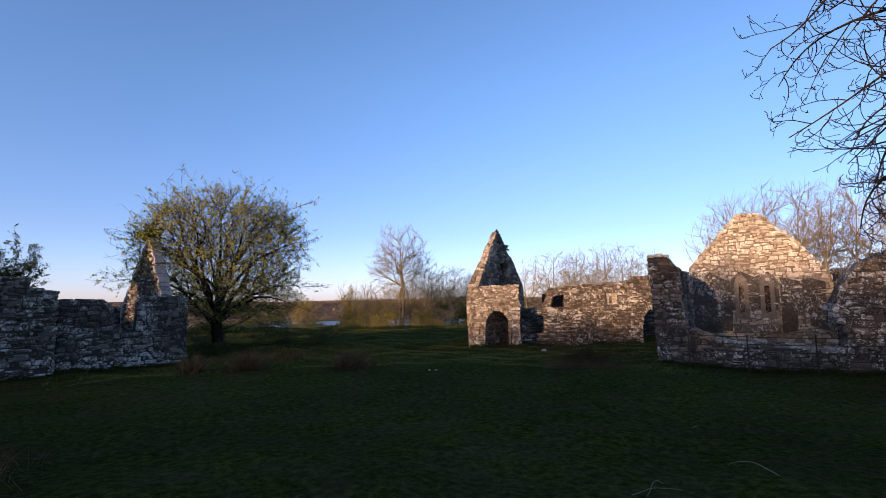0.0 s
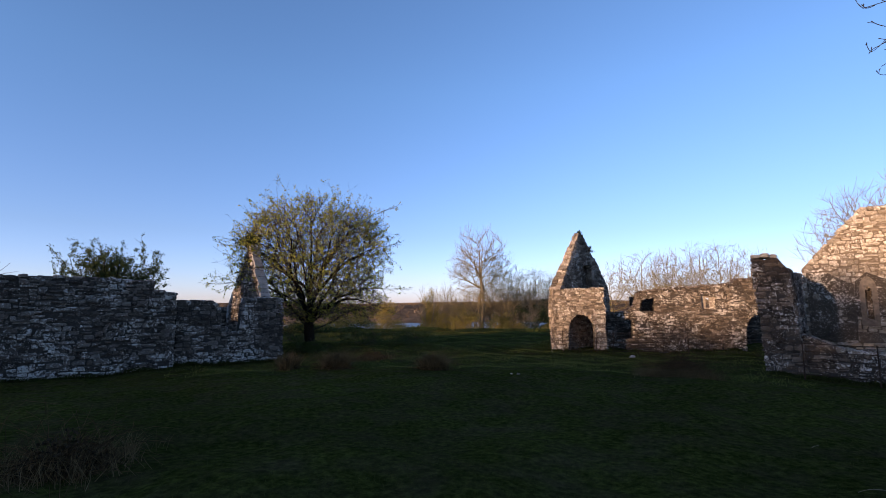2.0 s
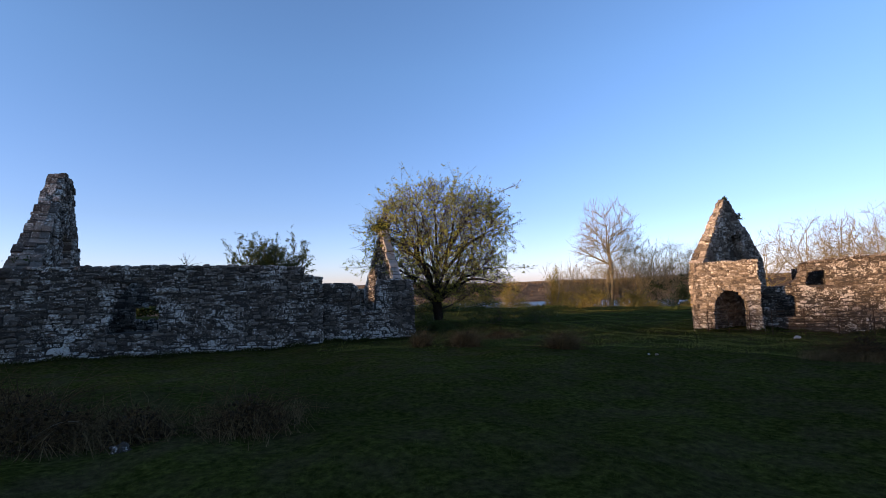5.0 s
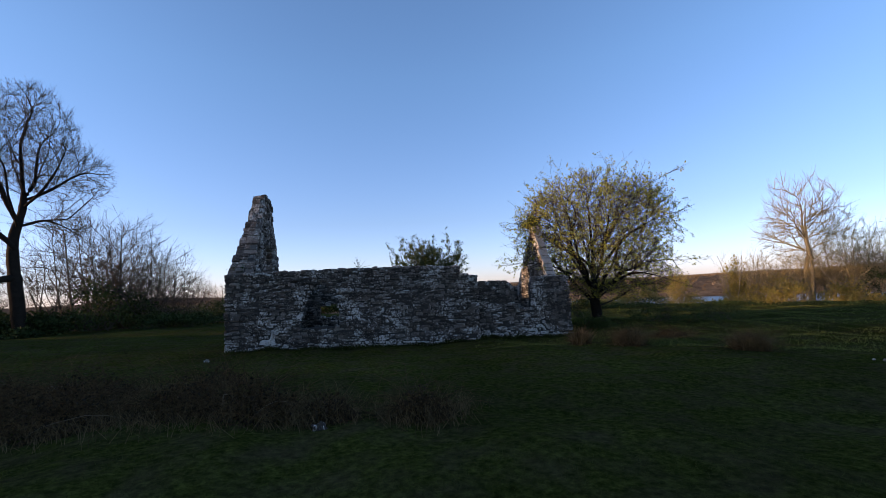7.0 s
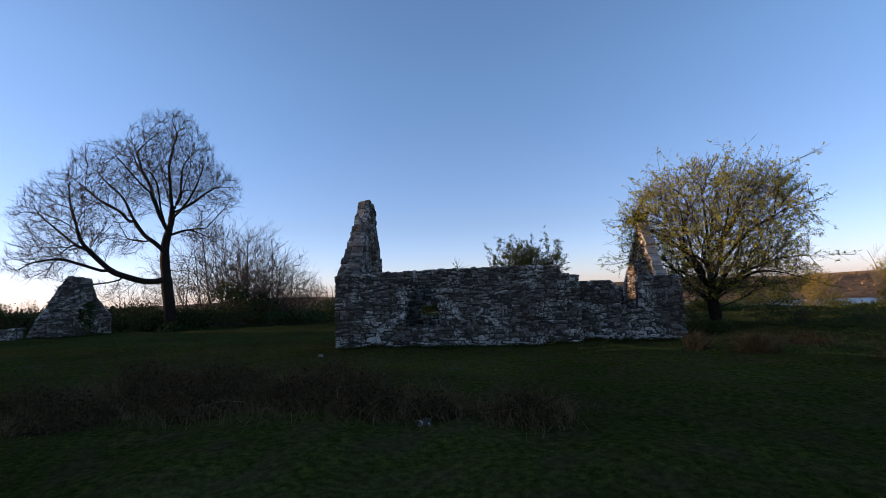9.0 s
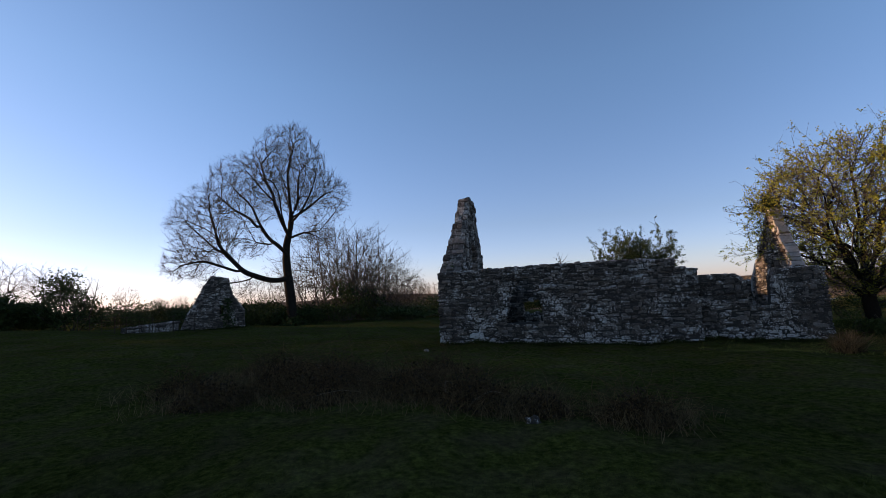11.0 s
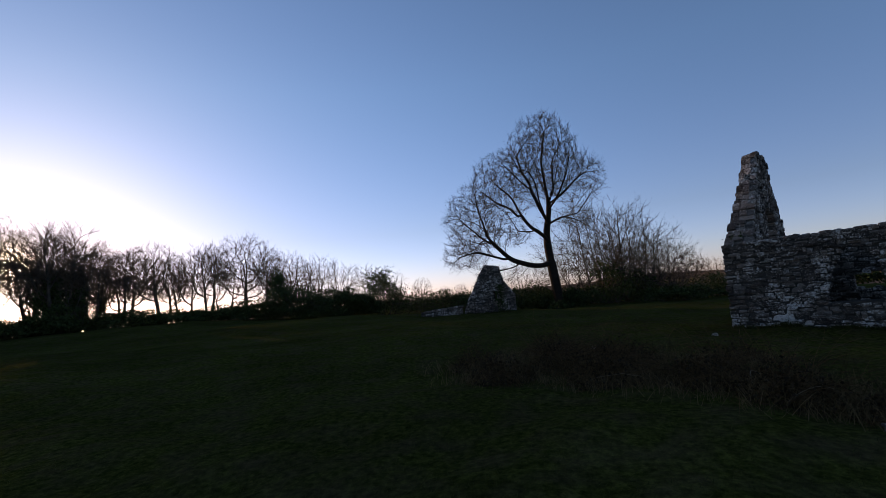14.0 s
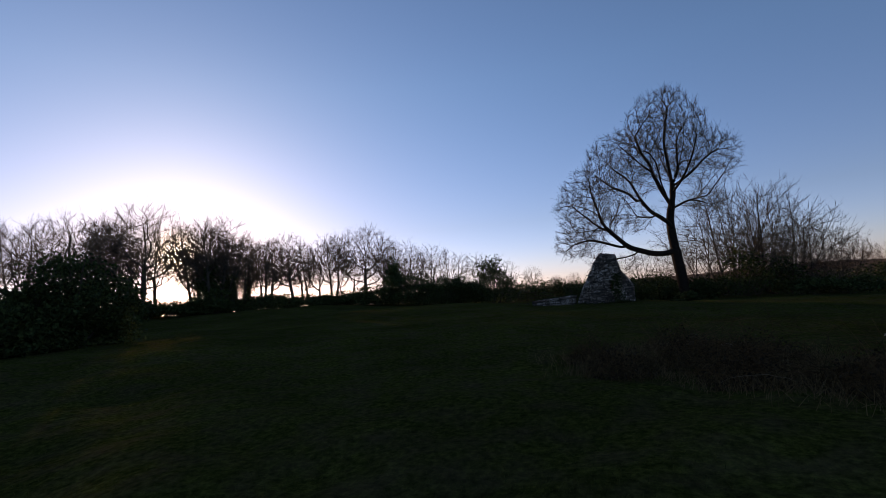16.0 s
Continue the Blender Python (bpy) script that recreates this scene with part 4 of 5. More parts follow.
def build_treeline():
    dark = [bare_tree_meshes(100 + i, BARK, TWIG, (0.36, 0.32, 0.4, 0.34)[i], (1, 2, 1, 2)[i], (7, 8, 8, 7)[i], 1300, 4, (0.2, 0.14, 0.24, 0.18)[i], 0.0118) for i in range(4)]
    thin = [bare_tree_meshes(140 + i, BARK, TWIG, 0.36, (1, 2, 1)[i], 6, 650, 2, 0.18, 0.0135) for i in range(3)]
    thicket = [bare_tree_meshes(160 + i, BARK, BARK, 0.5, 4, 12, 950, 3, 0.05, 0.011, 0.14, 0.05, 0.44) for i in range(3)]
    scrub = [bare_tree_meshes(150 + i, BARK_PALE, TWIG_PALE, 0.42, 3, 9, 220, 1, 0.08, 0.02, 0.12) for i in range(2)]
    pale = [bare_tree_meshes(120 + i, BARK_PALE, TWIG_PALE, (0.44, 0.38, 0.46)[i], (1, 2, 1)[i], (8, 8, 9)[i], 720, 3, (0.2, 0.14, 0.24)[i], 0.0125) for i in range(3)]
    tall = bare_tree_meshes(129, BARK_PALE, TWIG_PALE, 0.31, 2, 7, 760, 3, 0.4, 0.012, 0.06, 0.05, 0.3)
    rng = np.random.default_rng(3)
    # the wood under the sun; the last six are added to filter sunlight
    for yaw, dist, h, k in ((151, 62, 11.5, 2), (155, 64, 11, 1), (158.5, 62, 11.5, 0), (145.2, 60, 11.6, 2), (147.8, 66, 10.5, 3), (139.9, 66, 10.6, 1), (138.7, 60, 10.6, 3), (136.2, 64, 10.2, 1), (133.9, 66, 9.6, 3), (131, 62, 9.4, 0),
                            (127.9, 68, 9.6, 1), (126, 66, 10, 3), (122.2, 64, 10.8, 2), (119.6, 70, 9.6, 0), (117.6, 78, 11, 2), (115.8, 82, 10.4, 1), (114, 80, 10.4, 0), (111.3, 82, 9.6, 1), (108.3, 86, 9, 0), (101.7, 88, 6, 2),
                            (165, 60, 12, 1), (162, 70, 12, 2), (144, 76, 12, 0), (149.4, 74, 12, 0), (124.2, 76, 10, 1), (129.4, 78, 10, 2), (134.8, 74, 11, 2), (137.4, 77, 11.6, 0), (139.7, 75, 11.4, 2), (132.4, 73, 10.4, 0), (140.4, 71, 11.4, 2), (146.5, 73, 11.8, 0)):
        x, y = polar(yaw, dist)
        bare_tree((dark if dist < 74 and yaw < 160 else thin)[k % (4 if dist < 74 and yaw < 160 else 3)], x, y, turn=rng.uniform(0, 360), scale=(1.12 if 136.5 < yaw < 150 else 0.98 if yaw > 134 else 1.02) * h / 12, group="trees under the sun")
    # trees past the far ruin and the chapel
    for yaw, dist, h, k in ((97, 110, 5, 0), (95, 115, 5, 1), (99, 120, 5, 3), (71.5, 85, 8.5, 2), (69, 80, 6.5, 0), (73.6, 78, 6, 1), (66.6, 84, 5.6, 2), (63.5, 82, 5, 0), (59.5, 80, 5.2, 1), (48, 95, 4.5, 0), (33.2, 90, 4, 1), (29.3, 95, 5, 2), (75.5, 62, 8, 1), (79, 60, 9, 3)):
        x, y = polar(yaw, dist)
        bare_tree(thin[k % 3], x, y, turn=rng.uniform(0, 360), scale=h / 12, group="far bare trees")
    for yaw, dist, h, k in ((81.2, 52, 10.5, 0), (78.8, 50, 9.6, 2), (76.8, 49, 8.4, 1), (74.8, 50, 7.0, 3), (73, 50, 5.4, 0), (84.5, 58, 8, 3), (88.5, 64, 6, 1)):
        x, y = polar(yaw, dist)
        bare_tree(thicket[k % 3], x, y, name="thicket_tree", label="slender bare tree in the thicket beside the ash", turn=rng.uniform(0, 360), scale=1.16 * h / 12, group="thicket by the ash", sink=0.3)
    # the sunlit row by the water, low sun partly put into bark and twigs
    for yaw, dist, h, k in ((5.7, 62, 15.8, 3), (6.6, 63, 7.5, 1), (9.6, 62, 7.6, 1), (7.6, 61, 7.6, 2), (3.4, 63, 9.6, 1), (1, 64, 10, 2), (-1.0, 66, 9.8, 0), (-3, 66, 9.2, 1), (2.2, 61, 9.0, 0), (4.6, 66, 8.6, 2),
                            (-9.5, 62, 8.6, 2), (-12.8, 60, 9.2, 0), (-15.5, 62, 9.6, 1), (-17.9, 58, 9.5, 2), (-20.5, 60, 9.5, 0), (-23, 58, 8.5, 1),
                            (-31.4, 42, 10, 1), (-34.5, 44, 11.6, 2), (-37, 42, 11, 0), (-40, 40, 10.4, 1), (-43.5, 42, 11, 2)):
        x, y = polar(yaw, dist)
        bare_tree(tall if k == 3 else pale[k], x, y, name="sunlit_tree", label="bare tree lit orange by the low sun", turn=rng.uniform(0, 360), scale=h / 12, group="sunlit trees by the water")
    for i in range(18):
        x, y = polar(-6 + i * 2.2 + rng.uniform(-0.9, 0.9), rng.uniform(64, 78))
        bare_tree(scrub[i % 2], x, y, name="brown_scrub", label="low brown scrub tree on the bank", turn=rng.uniform(0, 360), scale=rng.uniform(0.12, 0.28), group="scrub on the bank", sink=0.2)


build_treeline()


def build_far_wood():
    """Bare woods on the far shore: thousands of upright sprays of twigs."""
    rng = np.random.default_rng(31)
    n, k = 12000, 5
    r = rng.uniform(0, 1, n) ** 1.3 * 530 + 238
    a = np.radians(rng.uniform(-45, 60, n))
    x, y = -np.sin(a) * r, np.cos(a) * r
    base = np.stack([x, y, np.maximum(ground_z(x, y), -8.2)], 1)
    h = rng.uniform(0.7, 1.9, (n, 1, 1))
    d = rng.normal(0, 1.0, (n, k, 3)) * np.array([1.3, 1.3, 0.5]) + np.array([0, 0, 0.6])
    tip = base[:, None] + d * h * rng.uniform(0.6, 1.0, (n, k, 1))
    foot = base[:, None] + d * h * 0.12
    s = rng.normal(0, 1, (n, k, 3)) * np.array([1, 1, 0.2]) * 0.2
    v = np.stack([foot - s, foot + s, tip], 2).reshape(-1, 3)
    ob = new("far_wood", mesh_of("far_wood", v, np.arange(n * k * 3).reshape(-1, 3), FAR_WOOD))
    tagged(ob, "brown leafless woods on the far shore", "woodland", kind="stuff")


build_far_wood()


def build_ash():
    """The great ash: a trunk parting into rising stems, and a long low bough with boughs of its own."""
    rng = np.random.default_rng(77)
    root = thing("ash_tree", "tall bare ash tree with one long low bough", "tree")
    # across (to the right as seen from the field), away, up
    lines = [wander(rng, [(0.1, 0, -0.4), (0, 0, 1.2), (-0.2, 0, 3.6), (-0.38, 0, 6.2), (-0.25, 0.05, 8.6), (0.15, 0.1, 10.6), (-0.1, 0.2, 12.6), (-0.15, 0.3, 15.2), (0.2, 0.3, 16.6)], 20, 0.02)]
    drawn = (
        [(-0.25, 0, 4.3), (-1.2, -0.2, 4.15), (-2.1, -0.35, 4.3), (-3.5, -0.5, 4.35), (-4.8, -0.7, 5.3), (-6.0, -0.9, 7.3), (-6.6, -1.0, 9.2), (-6.8, -1.1, 11.4)],
        [(-4.4, -0.65, 5.0), (-5.6, -1.4, 5.5), (-7.0, -1.8, 6.0), (-8.6, -2.0, 5.8), (-9.6, -2.0, 5.0)],
        [(-5.6, -0.8, 6.6), (-7.0, -0.2, 7.6), (-8.4, 0.3, 9.0), (-9.2, 0.5, 10.4)],
        [(-3.4, -0.5, 4.4), (-4.6, 0.5, 4.0), (-5.8, 1.0, 3.9), (-7.2, 1.3, 3.2)],
        [(-2.0, -0.3, 4.3), (-2.9, -0.9, 3.7), (-3.6, -1.2, 2.9), (-4.6, -1.4, 2.6)],
        [(-0.38, 0, 6.2), (-1.1, 0.1, 7.1), (-2.0, 0.3, 7.8), (-3.05, 0.6, 9.4), (-3.85, 0.8, 11.3), (-4.8, 1.0, 12.6), (-5.9, 1.2, 13.9)],
        [(-2.8, 0.5, 9.0), (-4.2, 0.2, 10.2), (-5.8, 0, 11.2), (-7.0, -0.1, 12.6)],
        [(-1.6, 0.2, 7.5), (-3.2, 1.2, 7.6), (-4.8, 2.0, 8.2), (-6.2, 2.6, 8.2)],
        [(-0.3, 0, 8.3), (-1.1, -0.5, 10.1), (-1.6, -0.9, 11.6), (-1.9, -1.2, 13.0), (-2.85, -1.6, 15.4)],
        [(-1.5, -0.8, 11.4), (-2.8, -1.3, 12.7), (-4.0, -1.6, 14.3)],
        [(0.1, 0.1, 10.2), (0.8, 0.5, 12.1), (1.07, 0.8, 14.6), (2.3, 1.0, 16.4)],
        [(0.15, 0.1, 10.0), (1.64, -0.4, 10.8), (3.3, -0.8, 12.3), (5.1, -1.0, 12.3)],
        [(-0.2, 0, 8.0), (1.0, 0.6, 8.6), (1.9, 1.0, 8.5), (3.4, 1.2, 7.6)],
        [(0.0, 0.1, 9.4), (1.2, -1.6, 10.8), (2.2, -2.6, 13.4)],
        [(-0.3, 0, 7.4), (-0.2, 2.0, 9.6), (-0.4, 3.2, 12.6), (-0.8, 3.6, 14.4)],
        [(-0.3, 0, 7.8), (-1.0, -2.2, 10.0), (-1.4, -3.2, 12.4)])
    lines += [wander(rng, pts, 12, 0.045) for pts in drawn]
    goals = domes(rng, 6000, (-0.1, 0, 14.6, 3.5, 4.2, 4.2, 0.29), (-3.9, 0, 12.2, 3.6, 3.8, 3.6, 0.24), (-7.4, -0.6, 9.0, 2.9, 2.8, 3.6, 0.17), (2.8, -0.4, 11.9, 2.7, 3.2, 2.6, 0.11), (-8.2, -0.8, 5.8, 2.6, 2.4, 1.7, 0.07), (-4.4, 0, 7.6, 2.8, 2.8, 1.6, 0.06), (-5.6, 0, 3.6, 2.6, 2.0, 0.9, 0.02), (2.4, 0.6, 8.2, 1.8, 2.0, 1.3, 0.04))
    limbs, fine, spray = grown_tree(rng, lines, goals, 0.27, 0.0088, 2.02, 3, 0.62, 0.45, 0.06, 0.0085, 2)
    part("trunk", mesh_of("trunk", *limbs, BARK_SHADED, True), root)
    part("crown", mesh_of("crown", *fine, BARK, True), root, "fine bare twigs")
    x, y = -45.1, 3.5
    root.matrix_world = Matrix.Translation((x, y, gz(x, y))) @ Matrix.Rotation(radians(86), 4, "Z")


build_ash()


def leafy_bush(name, label, x, y, w, d, h, leaves, leaf, bark, seed, size=0.12, stick=0.4, turn=0.0, lean=0.0, group=""):
    """A dense shrub: stems, twigs that stick out of it, and a crown of small leaves in uneven clumps."""
    rng = np.random.default_rng(seed)
    root = thing(name, label, "bush", group)
    n = 9
    p = np.stack([rng.normal(0, w * 0.1, n), rng.normal(0, d * 0.1, n), np.full(n, -0.1)], 1)
    dirs = unit(np.stack([rng.normal(0, 0.55, n) * w / h, rng.normal(0, 0.55, n) * d / h, np.ones(n)], 1))
    l0 = stems(rng, p, dirs, h * rng.uniform(0.7, 1.0, n), np.full(n, 0.009 * h), 5, 0.12, 0.2, 0.3)
    l1 = side_shoots(rng, *l0, 6, 0.2, 1.0, 50, 0.45, 3, 0.18, 0.3, 0.5, 0.3, 0.01)
    l2 = side_shoots(rng, *l1, 4, 0.2, 1.0, 45, 0.55, 2, 0.2, 0.3, 0.5, 0.4, 0.008)
    tagged(part("framework", mesh_of("framework", *tubes([l0, l1, l2] if size < 0.2 else [l0, l1], [5, 3, 3]), bark, True), root), kind="stuff")
    # clumps of leaves over an uneven dome
    k = 46
    a, e = rng.uniform(0, 2 * np.pi, k), np.arcsin(rng.uniform(0.0, 1, k))
    rr = rng.uniform(0.45, 0.95, k)
    c = np.stack([np.cos(a) * np.cos(e) * w / 2 * rr, np.sin(a) * np.cos(e) * d / 2 * rr, 0.1 * h + np.sin(e) * h * 0.85 * rr], 1)
    c[:, 0] += lean * c[:, 2]
    i = rng.integers(k, size=leaves)
    q = c[i] + rng.normal(0, 1, (leaves, 3)) * np.array([w, d, h * 0.8]) * 0.075
    q[:, 2] = np.maximum(q[:, 2], 0.03)
    tagged(part("foliage", mesh_of("foliage", *leaf_quads(rng, q, size), leaf), root), kind="stuff")
    root.matrix_world = Matrix.Translation((x, y, gz(x, y))) @ Matrix.Rotation(radians(turn), 4, "Z")
    return root


def clustered(rng, level, n, each, spread, t0=0.1):
    q = np.repeat(points_on(rng, level, n, t0), each, axis=0)
    return q + rng.normal(0, spread, q.shape)


def build_hawthorn():
    rng = np.random.default_rng(21)
    root = thing("hawthorn_tree", "spreading hawthorn with yellow-green spring leaves behind the chapel", "tree")
    lines = [wander(rng, [(0.2, 0, -0.4), (0.08, 0.05, 0.5), (0.15, 0, 1.1), (0.25, 0.1, 2.4), (0.2, 0.1, 4.2), (0.1, 0, 6.0)], 12, 0.03)]
    lines += fan(rng, 15, 3.6, 3.4, 0.8, 7.3, 12, 76, (0.14, 0), 1.0, 0.04)
    lines += [wander(rng, p, 10, 0.05) for p in (
        [(0.2, 0, 2.6), (-1.4, 0.1, 4.0), (-3.0, 0.2, 4.9), (-4.4, 0.3, 5.2)], [(0.1, 0, 1.8), (-1.5, -0.4, 2.8), (-3.0, -0.7, 3.4), (-4.4, -0.8, 3.1)],
        [(0.2, 0, 3.2), (1.6, 0.2, 5.4), (3.0, 0.2, 6.8), (4.5, 0.1, 7.3)], [(0.2, 0, 2.4), (1.8, -0.4, 4.2), (3.2, -0.6, 5.0), (4.4, -0.8, 5.2)],
        [(0.2, 0, 1.6), (1.9, 0.3, 2.7), (3.6, 0.3, 2.9), (5.2, 0.2, 2.8)], [(0.2, 0, 1.4), (1.7, -0.9, 2.3), (3.1, -1.3, 2.1), (4.2, -1.4, 1.6)])]
    goals = domes(rng, 5200, (0.2, 0, 4.5, 3.5, 3.3, 3.2, 0.6), (2.2, 0, 4.6, 2.1, 2.4, 2.6, 0.15), (-1.8, 0, 4.4, 2.0, 2.4, 2.3, 0.12), (1.0, 0, 2.2, 3.1, 2.8, 1.1, 0.13))
    limbs, fine, spray = grown_tree(rng, lines, goals, 0.2, 0.0072, 2.2, 2, 0.45, 0.15, 0.04, 0.0065, 2)
    # long shoots that stand out of the crown
    n = 420
    d = unit(rng.normal(0, 1, (n, 3)) * np.array([1, 1, 0.75]) + np.array([0, 0, 0.35]))
    p = np.array([0.25, 0, 4.3]) + d * np.array([3.2, 3.0, 2.7]) * rng.uniform(0.85, 1.05, (n, 1))
    shoots = stems(rng, p, d + rng.normal(0, 0.4, d.shape) + np.array([0, 0, -0.12]), rng.uniform(0.6, 1.9, n), np.full(n, 0.009), 6, 0.14, 0.1, 0.4)
    side = side_shoots(rng, *shoots, 4, 0.2, 1.0, 50, 0.35, 2, 0.15, 0.1, 0.6, 0.5, 0.005)
    part("trunk", mesh_of("trunk", *limbs, BARK_SHADED, True), root)
    part("crown", mesh_of("crown", *merged(fine, tubes([shoots, side], [3, 3])), BARK, True), root, "dense thorny twigs")
    q = np.concatenate([clustered(rng, spray, 7600, 5, 0.045), clustered(rng, shoots, 1500, 5, 0.04), clustered(rng, side, 1300, 5, 0.04)])
    tagged(part("foliage", mesh_of("foliage", *leaf_quads(rng, q, 0.068), LEAF_SPRING), root, "small yellow-green leaves"), kind="stuff")
    x, y = -10.7, 22.0
    root.matrix_world = Matrix.Translation((x, y, gz(x, y))) @ Matrix.Rotation(radians(25.9), 4, "Z")


build_hawthorn()


def build_elder():
    """The bush behind the chapel wall: leafy shoots that stand out all round."""
    rng = np.random.default_rng(51)
    root = thing("elder_bush", "dark leafy bush growing behind the chapel wall", "bush")
    n = 26
    p = np.stack([rng.normal(0, 0.3, n), rng.normal(0, 0.3, n), np.full(n, -0.1)], 1)
    a = rng.uniform(0, 6.28, n)
    lean = rng.uniform(0.05, 0.62, n)
    boughs = stems(rng, p, np.stack([np.cos(a) * lean, np.sin(a) * lean, np.ones(n)], 1), rng.uniform(4.0, 5.0, n), np.full(n, 0.05), 9, 0.05, 0.1, 0.2)
    shoots = side_shoots(rng, *boughs, 12, 0.4, 1.0, 50, 1.0, 5, 0.1, 0.3, 0.5, 0.4, 0.007, 1.5, 0.5, 0.3)
    side = side_shoots(rng, *shoots, 4, 0.2, 1.0, 48, 0.45, 2, 0.12, 0.2, 0.5, 0.5, 0.005)
    for i in range(n):
        part("bough", mesh_of("bough", *tubes([(boughs[0][i:i + 1], boughs[1][i:i + 1])], [5]), BARK_SHADED, True), root)
    part("crown", mesh_of("crown", *tubes([shoots, side], [4, 3]), BARK_SHADED, True), root, "slender shoots")
    q = np.concatenate([clustered(rng, shoots, 3600, 5, 0.04), clustered(rng, side, 5200, 5, 0.04)])
    tagged(part("foliage", mesh_of("foliage", *leaf_quads(rng, q, 0.06), LEAF_ELDER), root, "dark green leaves"), kind="stuff")
    x, y = polar(44.9, 26.5)
    root.matrix_world = Matrix.Translation((x, y, gz(x, y))) @ Matrix.Rotation(radians(44.9), 4, "Z")


build_elder()


def build_bushes():
    B = leafy_bush
    # The tall ivy beyond 70 m is added to shade the transept's lower walls.
    for yaw, dist, w, h, lean, s in ((153, 29, 6.2, 5.4, 0.5, 60), (156.8, 29, 5, 3.6, 0.3, 61), (160, 29.5, 5, 2.8, 0, 50), (154.8, 27.6, 4.6, 2.2, 0, 52), (149.8, 46, 7, 2.4, 0, 59), (154, 48, 8, 3.0, 0, 58), (144.8, 58, 6, 1.9, 0, 57), (141, 60, 6, 1.9, 0, 56), (138.9, 60, 3.4, 6.8, 0, 54), (137.3, 60, 3.2, 5.2, 0, 73), (146.5, 52, 2.6, 4.4, 0, 66),
                               (139, 56, 5, 2.8, 0, 63), (137.9, 72, 4.4, 9.0, 0, 74), (139.8, 74, 4, 9.4, 0, 53), (135.9, 72, 3.6, 7.4, 0, 62), (117, 56, 7, 4.6, 0, 64), (118.6, 58, 2.6, 6.2, 0, 55), (112.5, 52, 6.5, 3.8, 0, 65), (106.5, 50, 5.6, 5.2, 0, 67), (121, 58, 6.5, 2.8, 0, 68), (115, 54, 6, 3.0, 0, 76), (110.4, 51, 5.5, 2.8, 0, 77), (109, 52, 5, 2.6, 0, 69), (135, 63, 8, 1.8, 0, 70), (129, 64, 8, 1.7, 0, 71), (124.5, 63, 8, 1.9, 0, 72)):
        x, y = polar(yaw, dist)
        B("ivy_bush", "dense dark ivy-clad bush at the field edge", x, y, w, w * 0.8, h, 18000 if dist < 40 else 9000 if yaw < 118 else 3600, LEAF_DARK, BARK, s, 0.16 if dist < 40 or yaw < 118 else 0.22, turn=yaw, lean=lean, group="dark bushes under the trees")
    for i in range(11):
        x, y = polar(123 + i * 3.3, 62 - 0.7 * i + 2 * math.sin(i * 1.9))
        B("hedge_bush", "low dark undergrowth below the bare wood", x, y, 6.5, 4, 1.7 + 0.4 * math.sin(i * 2.3), 2200, LEAF_DARK, BARK, 430 + i, 0.24, turn=123 + i * 3.3, group="undergrowth below the wood")
    for i in range(11):
        x, y = polar(57 + i * 4.4, 66 + 5 * math.sin(i * 2.1))
        B("hedge_bush", "dark overgrown hedge behind the ruins", x, y, 9, 5, 2.3 + 0.6 * math.sin(i * 1.7), 2600, LEAF_DARK, BARK, 400 + i, 0.3, turn=57 + i * 4.4, group="hedge behind the ruins")
    for yaw, dist, w, h, s in ((88.6, 50, 5, 3.0, 801), (86.9, 47.5, 3.6, 2.0, 802), (84.4, 46, 4, 2.0, 803), (85.6, 43.6, 2.4, 0.9, 804), (80, 46, 6, 4.6, 81), (77, 48, 5, 3.6, 82), (83.5, 56, 6, 2.4, 83), (73, 44, 6, 1.6, 84), (95, 60, 9, 3.0, 85), (100, 60, 9, 2.8, 86), (90, 62, 9, 3.0, 87), (97.5, 58, 8, 2.6, 805), (103, 56, 8, 2.6, 806), (70, 60, 8, 3, 88), (66, 58, 8, 3, 89)):
        x, y = polar(yaw, dist)
        B("thorn_bush", "dark twiggy thorn bush below the ash", x, y, w, w * 0.8, h, 2600, LEAF_DARK, BARK, s, 0.2, turn=yaw, group="dark bushes by the ash")
    for yaw, dist, w, h, s in ((0.8, 60, 5, 4.8, 91), (-1.8, 58, 5, 4.6, 92), (4, 60, 6, 1.7, 93), (8.5, 60, 5, 1.6, 94), (11.8, 60, 2.6, 4.2, 95), (14, 58, 6, 1.7, 96), (-7, 60, 7, 3, 97), (17, 58, 6, 1.5, 98), (20.5, 56, 6, 1.8, 99), (23.5, 55, 6, 2.2, 100), (2, 57, 5, 1.5, 101), (6.3, 58, 5, 1.4, 102), (10, 57, 5, 1.5, 103), (26.5, 50, 5, 2.0, 104), (7.4, 56, 4.4, 2.3, 105), (12.8, 57, 4.6, 2.6, 106), (9.6, 58, 4, 2.0, 107), (-3.6, 57, 5, 3.4, 108), (3.0, 58, 4, 2.2, 109), (15.6, 55, 4.6, 2.2, 110), (8.2, 63, 4, 3.2, 111), (13.2, 62, 4.4, 3.2, 112), (10.8, 64, 4, 3.6, 113), (5.0, 62, 3.6, 2.8, 114), (16.8, 62, 4.6, 3.0, 115), (1.6, 63, 4, 3.4, 116)):
        x, y = polar(yaw, dist)
        h *= 1.0 if s < 93 else 1.7 if s % 2 else 0.6
        B("scrub_bush", "yellow-green scrub lit by the low sun", x, y, w, w * 0.7, h, 3600, LEAF_SCRUB if s != 91 and s != 92 else LEAF_DARK, BARK_PALE, s, 0.15, turn=yaw, group="scrub by the water")
    # Low weeds whose dark leaves also stand for the shade in the dip.
    for i in range(9):
        x, y = polar(-1 + i * 3.4, 50 + 2 * math.sin(i * 2.7))
